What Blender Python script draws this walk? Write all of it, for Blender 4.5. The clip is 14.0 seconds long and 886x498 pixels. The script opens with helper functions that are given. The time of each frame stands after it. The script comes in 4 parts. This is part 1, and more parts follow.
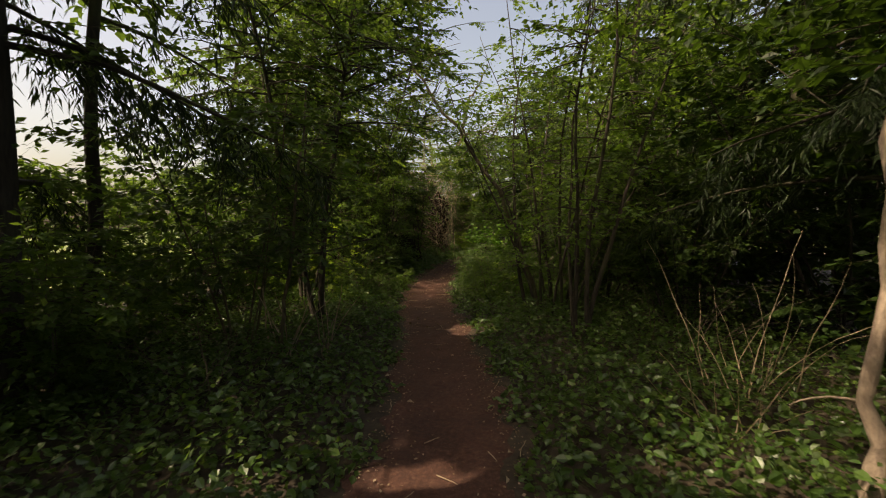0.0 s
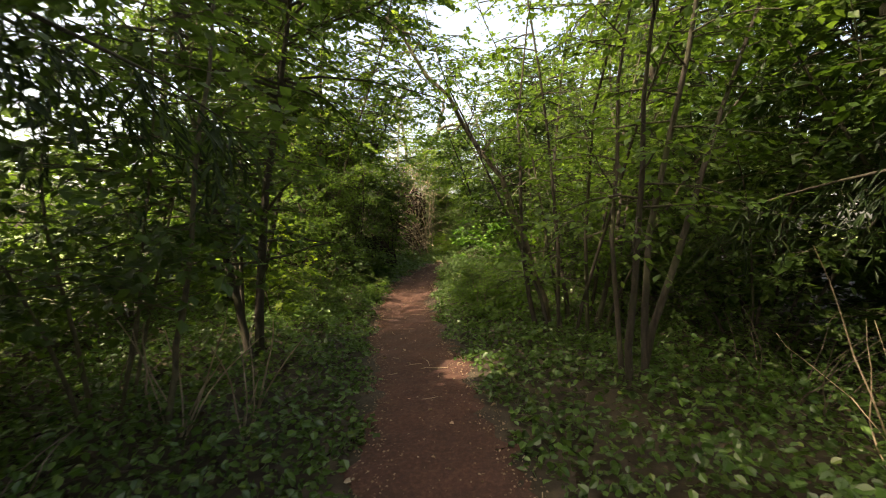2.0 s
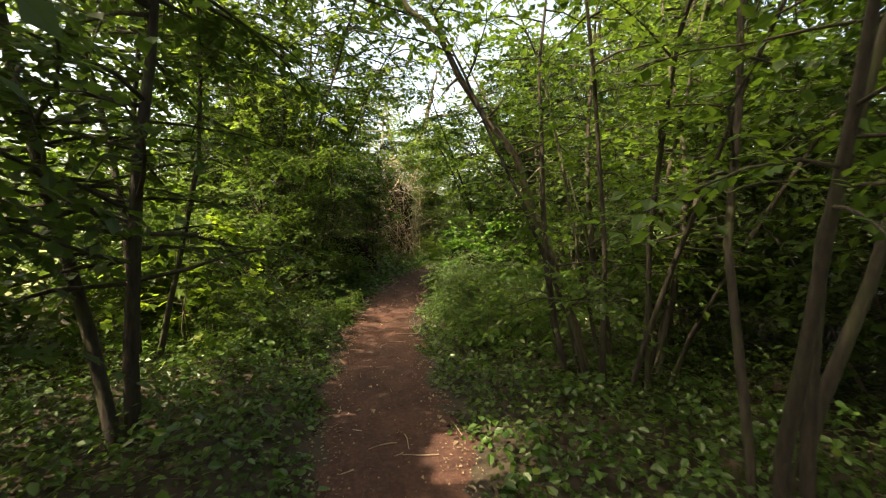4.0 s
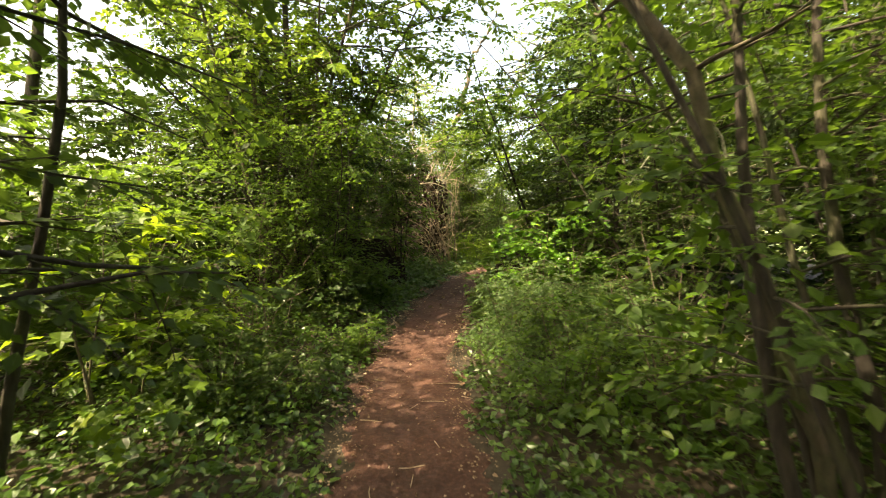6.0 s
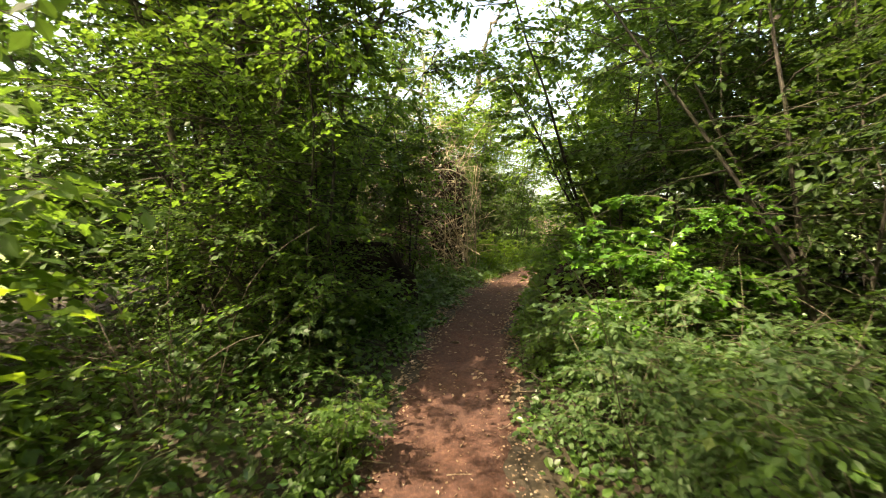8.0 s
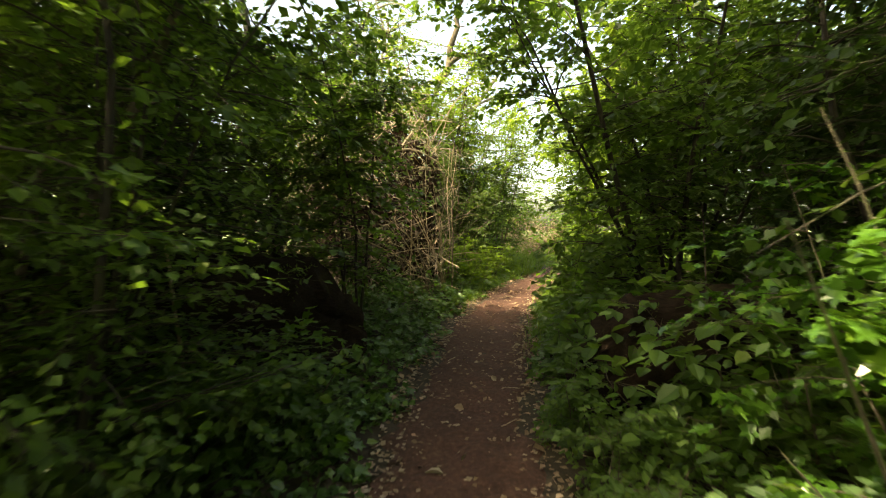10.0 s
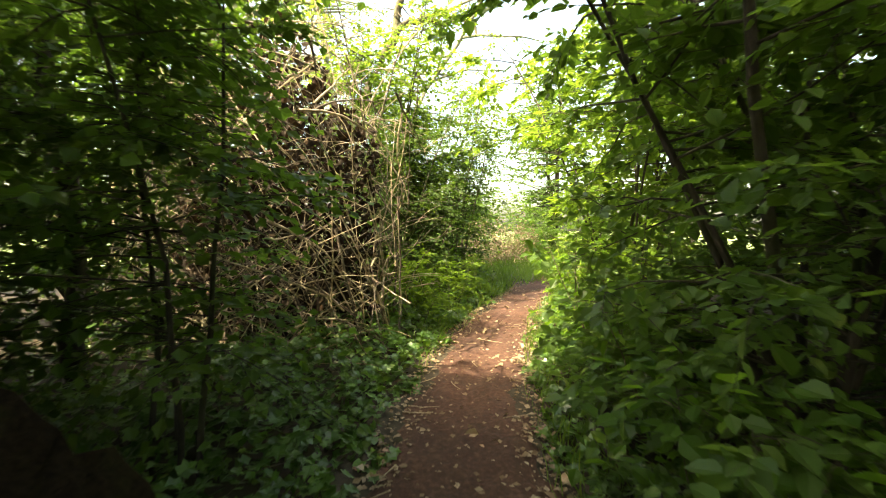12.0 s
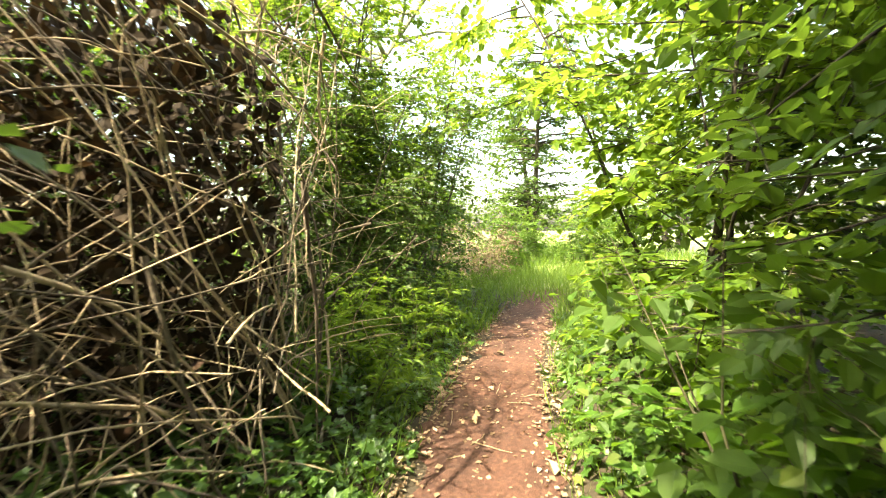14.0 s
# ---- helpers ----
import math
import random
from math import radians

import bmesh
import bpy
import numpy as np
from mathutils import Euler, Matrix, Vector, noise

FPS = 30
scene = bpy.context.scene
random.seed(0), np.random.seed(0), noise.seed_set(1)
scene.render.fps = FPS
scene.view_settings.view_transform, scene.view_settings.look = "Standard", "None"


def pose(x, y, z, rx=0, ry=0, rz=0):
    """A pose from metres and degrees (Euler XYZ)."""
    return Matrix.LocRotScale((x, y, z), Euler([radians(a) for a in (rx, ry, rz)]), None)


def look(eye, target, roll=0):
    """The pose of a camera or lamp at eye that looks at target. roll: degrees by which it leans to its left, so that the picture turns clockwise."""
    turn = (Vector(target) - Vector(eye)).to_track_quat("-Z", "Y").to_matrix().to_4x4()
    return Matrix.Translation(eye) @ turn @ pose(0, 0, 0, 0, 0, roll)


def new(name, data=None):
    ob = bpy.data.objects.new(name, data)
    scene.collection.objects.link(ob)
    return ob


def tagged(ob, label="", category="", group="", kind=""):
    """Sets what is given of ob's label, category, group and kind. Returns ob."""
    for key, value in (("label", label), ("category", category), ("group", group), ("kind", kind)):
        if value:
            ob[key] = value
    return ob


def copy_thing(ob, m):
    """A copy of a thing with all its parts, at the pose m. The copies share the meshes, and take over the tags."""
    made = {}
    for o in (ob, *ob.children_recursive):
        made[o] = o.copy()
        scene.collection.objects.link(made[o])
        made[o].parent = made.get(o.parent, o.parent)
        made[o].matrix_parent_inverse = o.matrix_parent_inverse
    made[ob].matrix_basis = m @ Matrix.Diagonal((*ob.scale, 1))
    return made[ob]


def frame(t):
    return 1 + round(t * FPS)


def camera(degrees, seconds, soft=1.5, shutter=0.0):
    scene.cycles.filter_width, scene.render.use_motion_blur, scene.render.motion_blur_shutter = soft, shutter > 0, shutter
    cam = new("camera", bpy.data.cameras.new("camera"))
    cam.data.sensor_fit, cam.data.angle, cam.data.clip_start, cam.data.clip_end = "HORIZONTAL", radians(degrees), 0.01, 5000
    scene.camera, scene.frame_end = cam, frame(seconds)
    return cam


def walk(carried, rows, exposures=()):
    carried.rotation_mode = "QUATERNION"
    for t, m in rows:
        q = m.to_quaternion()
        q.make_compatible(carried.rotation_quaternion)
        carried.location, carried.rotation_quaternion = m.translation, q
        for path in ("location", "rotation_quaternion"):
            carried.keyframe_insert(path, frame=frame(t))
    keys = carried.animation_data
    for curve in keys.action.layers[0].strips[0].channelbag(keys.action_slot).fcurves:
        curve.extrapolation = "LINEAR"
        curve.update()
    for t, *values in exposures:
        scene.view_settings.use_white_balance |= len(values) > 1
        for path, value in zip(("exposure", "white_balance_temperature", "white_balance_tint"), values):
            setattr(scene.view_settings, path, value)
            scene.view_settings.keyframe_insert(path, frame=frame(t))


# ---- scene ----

# ---- camera and walk ----
GUESS = [
    # t, x, y, z, pitch, roll, yaw
    (0.0, -0.022, 1.470, 1.55, -2.4, 0.0, 0.0),
    (0.5, -0.092, 1.959, 1.55, -2.3, -0.1, -0.2),
    (1.0, -0.178, 2.455, 1.57, -2.3, -0.1, -1.0),
    (1.5, -0.185, 2.974, 1.55, -2.4, 0.0, -2.2),
    (2.0, -0.193, 3.486, 1.54, -2.3, 0.0, -3.4),
    (2.5, -0.193, 4.005, 1.55, -2.5, 0.2, -5.3),
    (3.0, -0.123, 4.508, 1.55, -2.3, 0.2, -5.5),
    (3.2, -0.105, 4.70, 1.55, -2.3, 0.1, -5.4),
    (5.3, -0.06, 6.88, 1.55, -2.3, 0.0, -3.0),
    (5.5, -0.07, 7.13, 1.55, -2.3, 0.0, -2.5),
    (6.0, -0.15, 7.76, 1.55, -2.4, 0.0, -1.0),
    (6.5, -0.21, 8.44, 1.55, -2.5, 0.0, -0.6),
    (7.0, -0.32, 9.08, 1.55, -2.6, -0.1, -0.4),
    (9.5, -0.45, 12.35, 1.56, -2.4, 0.1, -2.6),
    (10.0, -0.38, 13.09, 1.57, -2.3, 0.2, -4.7),
    (10.5, -0.32, 13.78, 1.60, -2.3, 0.1, -6.5),
    (11.0, -0.24, 14.46, 1.63, -2.3, 0.3, -9.7),
    (11.5, -0.14, 15.08, 1.67, -2.1, 0.2, -10.1),
    (12.0, -0.07, 15.75, 1.70, -2.2, 0.3, -10.8),
    (12.5, 0.05, 16.38, 1.73, -2.1, 0.4, -11.2),
    (13.0, 0.13, 16.98, 1.75, -2.2, 0.3, -11.9),
    (13.5, 0.25, 17.60, 1.78, -2.1, 0.4, -13.7),
    (14.0, 0.44, 18.15, 1.81, -2.2, 0.5, -14.8),
]
cam = camera(87.3, 14.0, soft=1.05, shutter=0.35)
walk(cam, [(t, pose(x, y, z, 90 + p, r, w)) for t, x, y, z, p, r, w in GUESS],
     exposures=[(0, 0.9, 9400, 16), (0.5, 1.25, 9300, 16), (1.0, 1.65, 9200, 15), (1.5, 1.95, 9000, 14), (2.5, 2.15, 8900, 11), (3.2, 2.1, 8800, 11), (5.5, 2.42, 10000, 7),
                (6.5, 2.7, 9500, 7), (7, 2.68, 8700, 7), (9.5, 2.45, 9800, 4), (10.5, 2.55, 10000, 3), (11, 2.7, 9600, 2), (12.0, 3.0, 9200, 1), (12.5, 3.05, 9000, 1), (14, 3.27, 8700, 1)])

# ---- light ----
SUN_AZ, SUN_EL = radians(-113), radians(54)      # azimuth from +y towards +x
world = bpy.data.worlds.new("sky")
scene.world = world
world.use_nodes = True
wn = world.node_tree
sky = wn.nodes.new("ShaderNodeTexSky")
sky.sky_type, sky.sun_disc = "NISHITA", False
sky.sun_elevation, sky.sun_rotation = SUN_EL, SUN_AZ
sky.air_density, sky.dust_density = 1.0, 5.0
wn.links.new(sky.outputs[0], wn.nodes["Background"].inputs[0])
wn.nodes["Background"].inputs[1].default_value = 0.15
sun_data = bpy.data.lights.new("sun", "SUN")
sun_data.energy, sun_data.angle, sun_data.color = 2.8, radians(0.6), (1.0, 0.94, 0.84)
sun = new("sun", sun_data)
sun_dir = Vector((math.sin(SUN_AZ) * math.cos(SUN_EL), math.cos(SUN_AZ) * math.cos(SUN_EL), math.sin(SUN_EL)))
sun.matrix_world = look(sun_dir * 60, (0, 0, 0))

# ---- materials ----


def material(name):
    m = bpy.data.materials.new(name)
    m.use_nodes = True
    nt = m.node_tree
    return m, nt, nt.nodes["Principled BSDF"], nt.nodes["Material Output"]


def ramp(nt, fac, stops):
    r = nt.nodes.new("ShaderNodeValToRGB")
    while len(r.color_ramp.elements) < len(stops):
        r.color_ramp.elements.new(0.5)
    for e, (p, c) in zip(r.color_ramp.elements, stops):
        e.position, e.color = p, (*c, 1)
    nt.links.new(fac, r.inputs[0])
    return r.outputs[0]


def noise_tex(nt, scale, detail=4, rough=0.6, stretch=None):
    tc = nt.nodes.new("ShaderNodeTexCoord")
    n = nt.nodes.new("ShaderNodeTexNoise")
    n.inputs["Scale"].default_value, n.inputs["Detail"].default_value, n.inputs["Roughness"].default_value = scale, detail, rough
    src = tc.outputs["Object"]
    if stretch:
        mp = nt.nodes.new("ShaderNodeMapping")
        mp.inputs["Scale"].default_value = stretch
        nt.links.new(src, mp.inputs[0])
        src = mp.outputs[0]
    nt.links.new(src, n.inputs["Vector"])
    return n.outputs["Fac"]


def mixed(nt, a, b, fac, blend="MIX"):
    m = nt.nodes.new("ShaderNodeMix")
    m.data_type, m.blend_type = "RGBA", blend
    for sock, v in ((m.inputs["Factor"], fac), (m.inputs["A"], a), (m.inputs["B"], b)):
        if hasattr(v, "links"):
            nt.links.new(v, sock)
        else:
            sock.default_value = v if not isinstance(v, tuple) else (*v, 1)
    return m.outputs["Result"]


def bump(nt, bsdf, height, strength, dist=0.02):
    b = nt.nodes.new("ShaderNodeBump")
    b.inputs["Strength"].default_value, b.inputs["Distance"].default_value = strength, dist
    nt.links.new(height, b.inputs["Height"])
    nt.links.new(b.outputs[0], bsdf.inputs["Normal"])


def leaf_material(name, dark, mid, light, through_colour, share=0.45, rough=0.5, per_object=False, gloss=0.3):
    """A leaf: varied green per leaf, light shining through the blade."""
    m, nt, bsdf, out = material(name)
    if per_object:
        rnd = nt.nodes.new("ShaderNodeObjectInfo").outputs["Random"]
    else:
        rnd = nt.nodes.new("ShaderNodeNewGeometry").outputs["Random Per Island"]
    col = ramp(nt, rnd, [(0.0, dark), (0.5, mid), (0.93, light), (1.0, (light[0] * 1.5, light[1] * 1.05, light[2]))])
    patch = noise_tex(nt, 1.1, 2)
    col = mixed(nt, col, tuple(0.72 * c for c in mid), patch, "MIX")
    vein = noise_tex(nt, 60, 2)
    col = mixed(nt, col, ramp(nt, vein, [(0.3, (0.75, 0.75, 0.7)), (0.7, (1, 1, 1))]), 0.6, "MULTIPLY")
    nt.links.new(col, bsdf.inputs["Base Color"])
    bsdf.inputs["Roughness"].default_value = rough
    bsdf.inputs["Specular IOR Level"].default_value = gloss
    bump(nt, bsdf, vein, 0.25, 0.004)
    tr = nt.nodes.new("ShaderNodeBsdfTranslucent")
    tcol = mixed(nt, ramp(nt, rnd, [(0, tuple(0.7 * c for c in through_colour)), (1, through_colour)]), col, 0.25)
    nt.links.new(tcol, tr.inputs[0])
    mx = nt.nodes.new("ShaderNodeMixShader")
    mx.inputs[0].default_value = share
    nt.links.new(bsdf.outputs[0], mx.inputs[1])
    nt.links.new(tr.outputs[0], mx.inputs[2])
    nt.links.new(mx.outputs[0], out.inputs[0])
    return m


def bark_material(name, dark, light, moss=0.0, grain=(9, 9, 2.0), scale=4.0, rough=0.9):
    m, nt, bsdf, out = material(name)
    f = noise_tex(nt, scale, 6, 0.65, grain)
    col = ramp(nt, f, [(0.3, dark), (0.7, light)])
    big = noise_tex(nt, 2.3, 3)
    if moss:
        col = mixed(nt, col, (0.07, 0.10, 0.02), ramp(nt, big, [(0.62 - 0.3 * moss, (0, 0, 0)), (0.72, (moss, moss, moss))]))
    col = mixed(nt, col, ramp(nt, big, [(0.3, (0.6, 0.6, 0.6)), (0.7, (1.1, 1.1, 1.1))]), 0.7, "MULTIPLY")
    nt.links.new(col, bsdf.inputs["Base Color"])
    bsdf.inputs["Roughness"].default_value = rough
    bump(nt, bsdf, f, 0.7, 0.02)
    return m


M_HAZEL = leaf_material("hazel_leaf", (0.036, 0.078, 0.018), (0.065, 0.13, 0.028), (0.11, 0.19, 0.04), (0.22, 0.38, 0.04), 0.47)
M_SHRUB = leaf_material("shrub_leaf", (0.028, 0.056, 0.016), (0.05, 0.096, 0.024), (0.085, 0.145, 0.036), (0.16, 0.28, 0.035), 0.42)
# darker leaf green, with the deep shade of the wood put into the colour
M_DARK = leaf_material("shade_toned_leaf", (0.018, 0.042, 0.010), (0.03, 0.068, 0.014), (0.055, 0.10, 0.02), (0.10, 0.20, 0.02), 0.35)
M_HOLLY = leaf_material("holly_leaf", (0.035, 0.10, 0.015), (0.07, 0.18, 0.022), (0.13, 0.28, 0.035), (0.14, 0.30, 0.03), 0.3, 0.25, gloss=0.5)
M_IVY = leaf_material("ivy_leaf", (0.024, 0.066, 0.016), (0.065, 0.145, 0.03), (0.15, 0.26, 0.06), (0.19, 0.35, 0.03), 0.32, 0.33, gloss=0.55)
M_LIME = leaf_material("bright_leaf", (0.06, 0.12, 0.015), (0.10, 0.19, 0.02), (0.16, 0.27, 0.03), (0.33, 0.49, 0.06), 0.5)
M_SNOW = leaf_material("grey_green_leaf", (0.04, 0.085, 0.03), (0.07, 0.13, 0.045), (0.11, 0.18, 0.06), (0.18, 0.32, 0.06), 0.4)
M_NEEDLE = leaf_material("needle_spray", (0.012, 0.028, 0.010), (0.02, 0.045, 0.014), (0.04, 0.07, 0.02), (0.06, 0.11, 0.02), 0.25)
M_LIME_ONE = leaf_material("large_bright_leaf", (0.08, 0.16, 0.02), (0.12, 0.22, 0.025), (0.18, 0.30, 0.03), (0.42, 0.60, 0.05), 0.55, per_object=True)
M_HAZEL_ONE = leaf_material("large_fresh_leaf", (0.04, 0.10, 0.015), (0.065, 0.15, 0.02), (0.10, 0.21, 0.03), (0.24, 0.44, 0.03), 0.45, per_object=True)
M_GRASS = leaf_material("grass_blade", (0.06, 0.12, 0.02), (0.10, 0.18, 0.03), (0.18, 0.25, 0.06), (0.26, 0.40, 0.05), 0.45)
M_LICHEN = leaf_material("lichen", (0.16, 0.17, 0.10), (0.25, 0.26, 0.16), (0.36, 0.36, 0.24), (0.2, 0.2, 0.1), 0.3, 0.9)
M_LITTER = leaf_material("fallen_leaf", (0.13, 0.075, 0.045), (0.30, 0.21, 0.14), (0.50, 0.41, 0.31), (0.2, 0.12, 0.05), 0.15, 0.8)
M_FALLEN = leaf_material("fallen_pale_leaf", (0.20, 0.125, 0.07), (0.42, 0.31, 0.21), (0.62, 0.53, 0.40), (0.2, 0.12, 0.05), 0.15, 0.8, True)
M_BARK = bark_material("dark_bark", (0.022, 0.017, 0.012), (0.075, 0.06, 0.045), 0.45)
M_STEM = bark_material("hazel_bark", (0.045, 0.036, 0.024), (0.16, 0.13, 0.085), 0.6, (6, 6, 3))
M_DEAD = bark_material("dead_cane", (0.25, 0.18, 0.11), (0.56, 0.45, 0.31), 0.0, (8, 8, 8))
# withered leaves, kept very dark because they also stand for the heap's shaded inside
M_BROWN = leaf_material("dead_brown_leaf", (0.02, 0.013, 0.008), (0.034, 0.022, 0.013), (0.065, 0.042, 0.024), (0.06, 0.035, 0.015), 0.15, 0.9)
M_DULL = bark_material("dull_dead_cane", (0.075, 0.056, 0.042), (0.21, 0.165, 0.125), 0.2, (8, 8, 8))
M_MOSSY = bark_material("mossy_dead_branch", (0.14, 0.13, 0.10), (0.38, 0.37, 0.28), 0.7, (8, 8, 8))
M_PALE = bark_material("pale_bark", (0.16, 0.12, 0.09), (0.46, 0.36, 0.27), 0.2, (7, 7, 3))
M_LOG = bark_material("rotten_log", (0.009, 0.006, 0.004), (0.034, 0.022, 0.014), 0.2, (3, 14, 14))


def soil_material(name, a, b, c, scale):
    m, nt, bsdf, out = material(name)
    f = noise_tex(nt, scale, 8, 0.7)
    g = noise_tex(nt, 1.7, 4)
    col = ramp(nt, f, [(0.3, a), (0.52, b), (0.75, c)])
    col = mixed(nt, col, ramp(nt, g, [(0.3, (0.55, 0.5, 0.5)), (0.7, (1.15, 1.1, 1.05))]), 0.8, "MULTIPLY")
    nt.links.new(col, bsdf.inputs["Base Color"])
    bsdf.inputs["Roughness"].default_value = 0.95
    bump(nt, bsdf, f, 0.6, 0.02)
    return m


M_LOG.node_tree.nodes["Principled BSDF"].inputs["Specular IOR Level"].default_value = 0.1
M_PATH = soil_material("red_earth", (0.040, 0.0155, 0.0105), (0.076, 0.032, 0.021), (0.155, 0.08, 0.054), 30)
M_FLOOR = soil_material("forest_soil", (0.02, 0.015, 0.01), (0.045, 0.034, 0.02), (0.08, 0.06, 0.035), 14)

nt = M_FLOOR.node_tree
bsdf = nt.nodes["Principled BSDF"]
old = bsdf.inputs["Base Color"].links[0].from_socket
sep = nt.nodes.new("ShaderNodeSeparateXYZ")
nt.links.new(nt.nodes.new("ShaderNodeTexCoord").outputs["Object"], sep.inputs[0])
edges = []
for axis, a, b in ((0, -7.0, -9.0), (1, 26.5, 29.5)):
    mr = nt.nodes.new("ShaderNodeMapRange")
    mr.inputs["From Min"].default_value, mr.inputs["From Max"].default_value = a, b
    nt.links.new(sep.outputs[axis], mr.inputs["Value"])
    edges.append(mr.outputs[0])
mx = nt.nodes.new("ShaderNodeMath")
mx.operation = "MAXIMUM"
nt.links.new(edges[0], mx.inputs[0])
nt.links.new(edges[1], mx.inputs[1])
meadow = ramp(nt, noise_tex(nt, 0.8, 6), [(0.3, (0.10, 0.16, 0.04)), (0.55, (0.17, 0.22, 0.07)), (0.8, (0.28, 0.25, 0.13))])
nt.links.new(mixed(nt, old, meadow, mx.outputs[0]), bsdf.inputs["Base Color"])

# ---- ground shape ----
PATH_KNOTS = [(-12, 0.3), (2.7, -0.03), (6.6, 0.0), (8.2, -0.13), (10.5, -0.30), (11.8, -0.40), (13.4, -0.40), (15.7, -0.05),
              (17.4, 0.30), (19.5, 0.85), (21.1, 1.5), (23.2, 2.6), (26.0, 4.3), (32.0, 7.8)]
KY, KX = np.array([k[0] for k in PATH_KNOTS]), np.array([k[1] for k in PATH_KNOTS])


def path_x(y):
    """The path's middle, smoothed."""
    y = np.asarray(y, float)
    return sum(np.interp(y + d, KY, KX) for d in (-0.8, -0.4, 0, 0.4, 0.8)) / 5


def rise(y):
    return np.interp(np.asarray(y, float), (12.2, 13.6, 15.2, 17.5, 20.0, 24.0), (0.0, 0.09, 0.22, 0.33, 0.40, 0.49))


def wave(x, y):
    return (np.sin(x * 1.3 + 0.7 * y) * np.cos(y * 0.9 - 0.4 * x) + 0.5 * np.sin(2.9 * x - 1.7 * y))


def ground_z(x, y):
    d = np.abs(np.asarray(x) - path_x(y))
    side = np.clip((d - 0.45) / 1.2, 0, 1)
    far = np.clip((d - 30) / 60, 0, 1)
    return rise(y) + (side * (0.06 + 0.05 * wave(np.asarray(x), np.asarray(y)))) * (1 - far) - 0.035 * np.clip(1 - d / 0.6, 0, 1)


def mesh_from(name, verts, faces, mat, smooth=False):
    me = bpy.data.meshes.new(name)
    v = np.asarray(verts, dtype=np.float32).reshape(-1, 3)
    f = np.asarray(faces, dtype=np.int32)
    me.vertices.add(len(v))
    me.vertices.foreach_set("co", v.ravel())
    k = f.shape[1]
    me.loops.add(f.size)
    me.loops.foreach_set("vertex_index", f.ravel())
    me.polygons.add(len(f))
    me.polygons.foreach_set("loop_start", np.arange(0, f.size, k, dtype=np.int32))
    me.polygons.foreach_set("use_smooth", np.full(len(f), smooth))
    me.materials.append(mat)
    me.update()
    me.validate()
    return me


def part(name, me, parent, label="", kind=""):
    ob = new(name, me)
    ob.parent = parent
    return tagged(ob, label=label, kind=kind)


def thing(name, x, y, label, category, group="", z=None):
    ob = new(name)
    ob.empty_display_size = 0.1
    ob.location = (x, y, float(ground_z(x, y)) if z is None else z)
    return tagged(ob, label, category, group)


def sheet(xs, ys, zf):
    X, Y = np.meshgrid(xs, ys)
    V = np.stack([X, Y, zf(X, Y)], -1).reshape(-1, 3)
    n = len(xs)
    i = (np.arange(len(ys) - 1)[:, None] * n + np.arange(n - 1)[None]).ravel()
    return V, np.stack([i, i + 1, i + n + 1, i + n], -1)


xs = np.concatenate([-np.geomspace(600, 9, 14), np.arange(-8.7, 8.8, 0.2), np.geomspace(9, 600, 14)])
ys = np.concatenate([-np.geomspace(600, 6, 12), np.arange(-5.5, 30, 0.2), np.geomspace(30.5, 800, 14)])
V, F = sheet(xs, ys, lambda X, Y: ground_z(X, Y) + 0.012 * np.sin(X * 9.1 + Y * 4) * np.cos(Y * 7.3))
ground = tagged(new("ground", mesh_from("ground", V, F, M_FLOOR, True)), "dark forest soil under ivy and leaf litter", "ground", kind="structure")

rng = np.random.default_rng(5)
us = np.linspace(-1, 1, 29)
ys = np.arange(-5, 27.6, 0.06)
U, Y = np.meshgrid(us, ys)
half = np.interp(Y, (12, 16), (0.56, 0.49)) + 0.07 * np.sin(Y * 2.1 + 2 * (U > 0)) + 0.045 * np.sin(Y * 6.3 + 3 * (U > 0)) + 0.03 * np.sin(Y * 15.1 + U)
X = path_x(Y) + U * half
Z = ground_z(X, Y) + 0.02 - 0.035 * np.abs(U) ** 6 + 0.004 * rng.standard_normal(X.shape) + 0.006 * np.sin(X * 17 + Y * 5) * np.sin(Y * 13)
V = np.stack([X, Y, Z], -1).reshape(-1, 3)
i = (np.arange(len(ys) - 1)[:, None] * 29 + np.arange(28)[None]).ravel()
path = tagged(new("pavement", mesh_from("path", V, np.stack([i, i + 1, i + 30, i + 29], -1), M_PATH, True)),
              "trodden red-brown earth footpath through the wood", "path", kind="structure")

# ---- plant building blocks ----


def leaf_shape(outline, fold=0.10, droop=0.12):
    """A blade from half an outline (width, along): two halves folded at the midrib. Triangles."""
    v, f = [(0, 0, 0)], []
    mids = []
    for w, a in outline:
        mids.append(len(v))
        v.append((0, a, -droop * a * a))
        v.append((-w, a, fold * w - droop * a * a))
        v.append((w, a, fold * w - droop * a * a))
    v.append((0, 1, -droop))
    tip = len(v) - 1
    m = mids[0]
    f += [(0, m, m + 1), (0, m + 2, m)]
    for a, b in zip(mids, mids[1:]):
        f += [(a, b, b + 1), (a, b + 1, a + 1), (a, a + 2, b + 2), (a, b + 2, b)]
    m = mids[-1]
    f += [(m, tip, m + 1), (m, m + 2, tip)]
    return np.array(v, float), np.array(f)


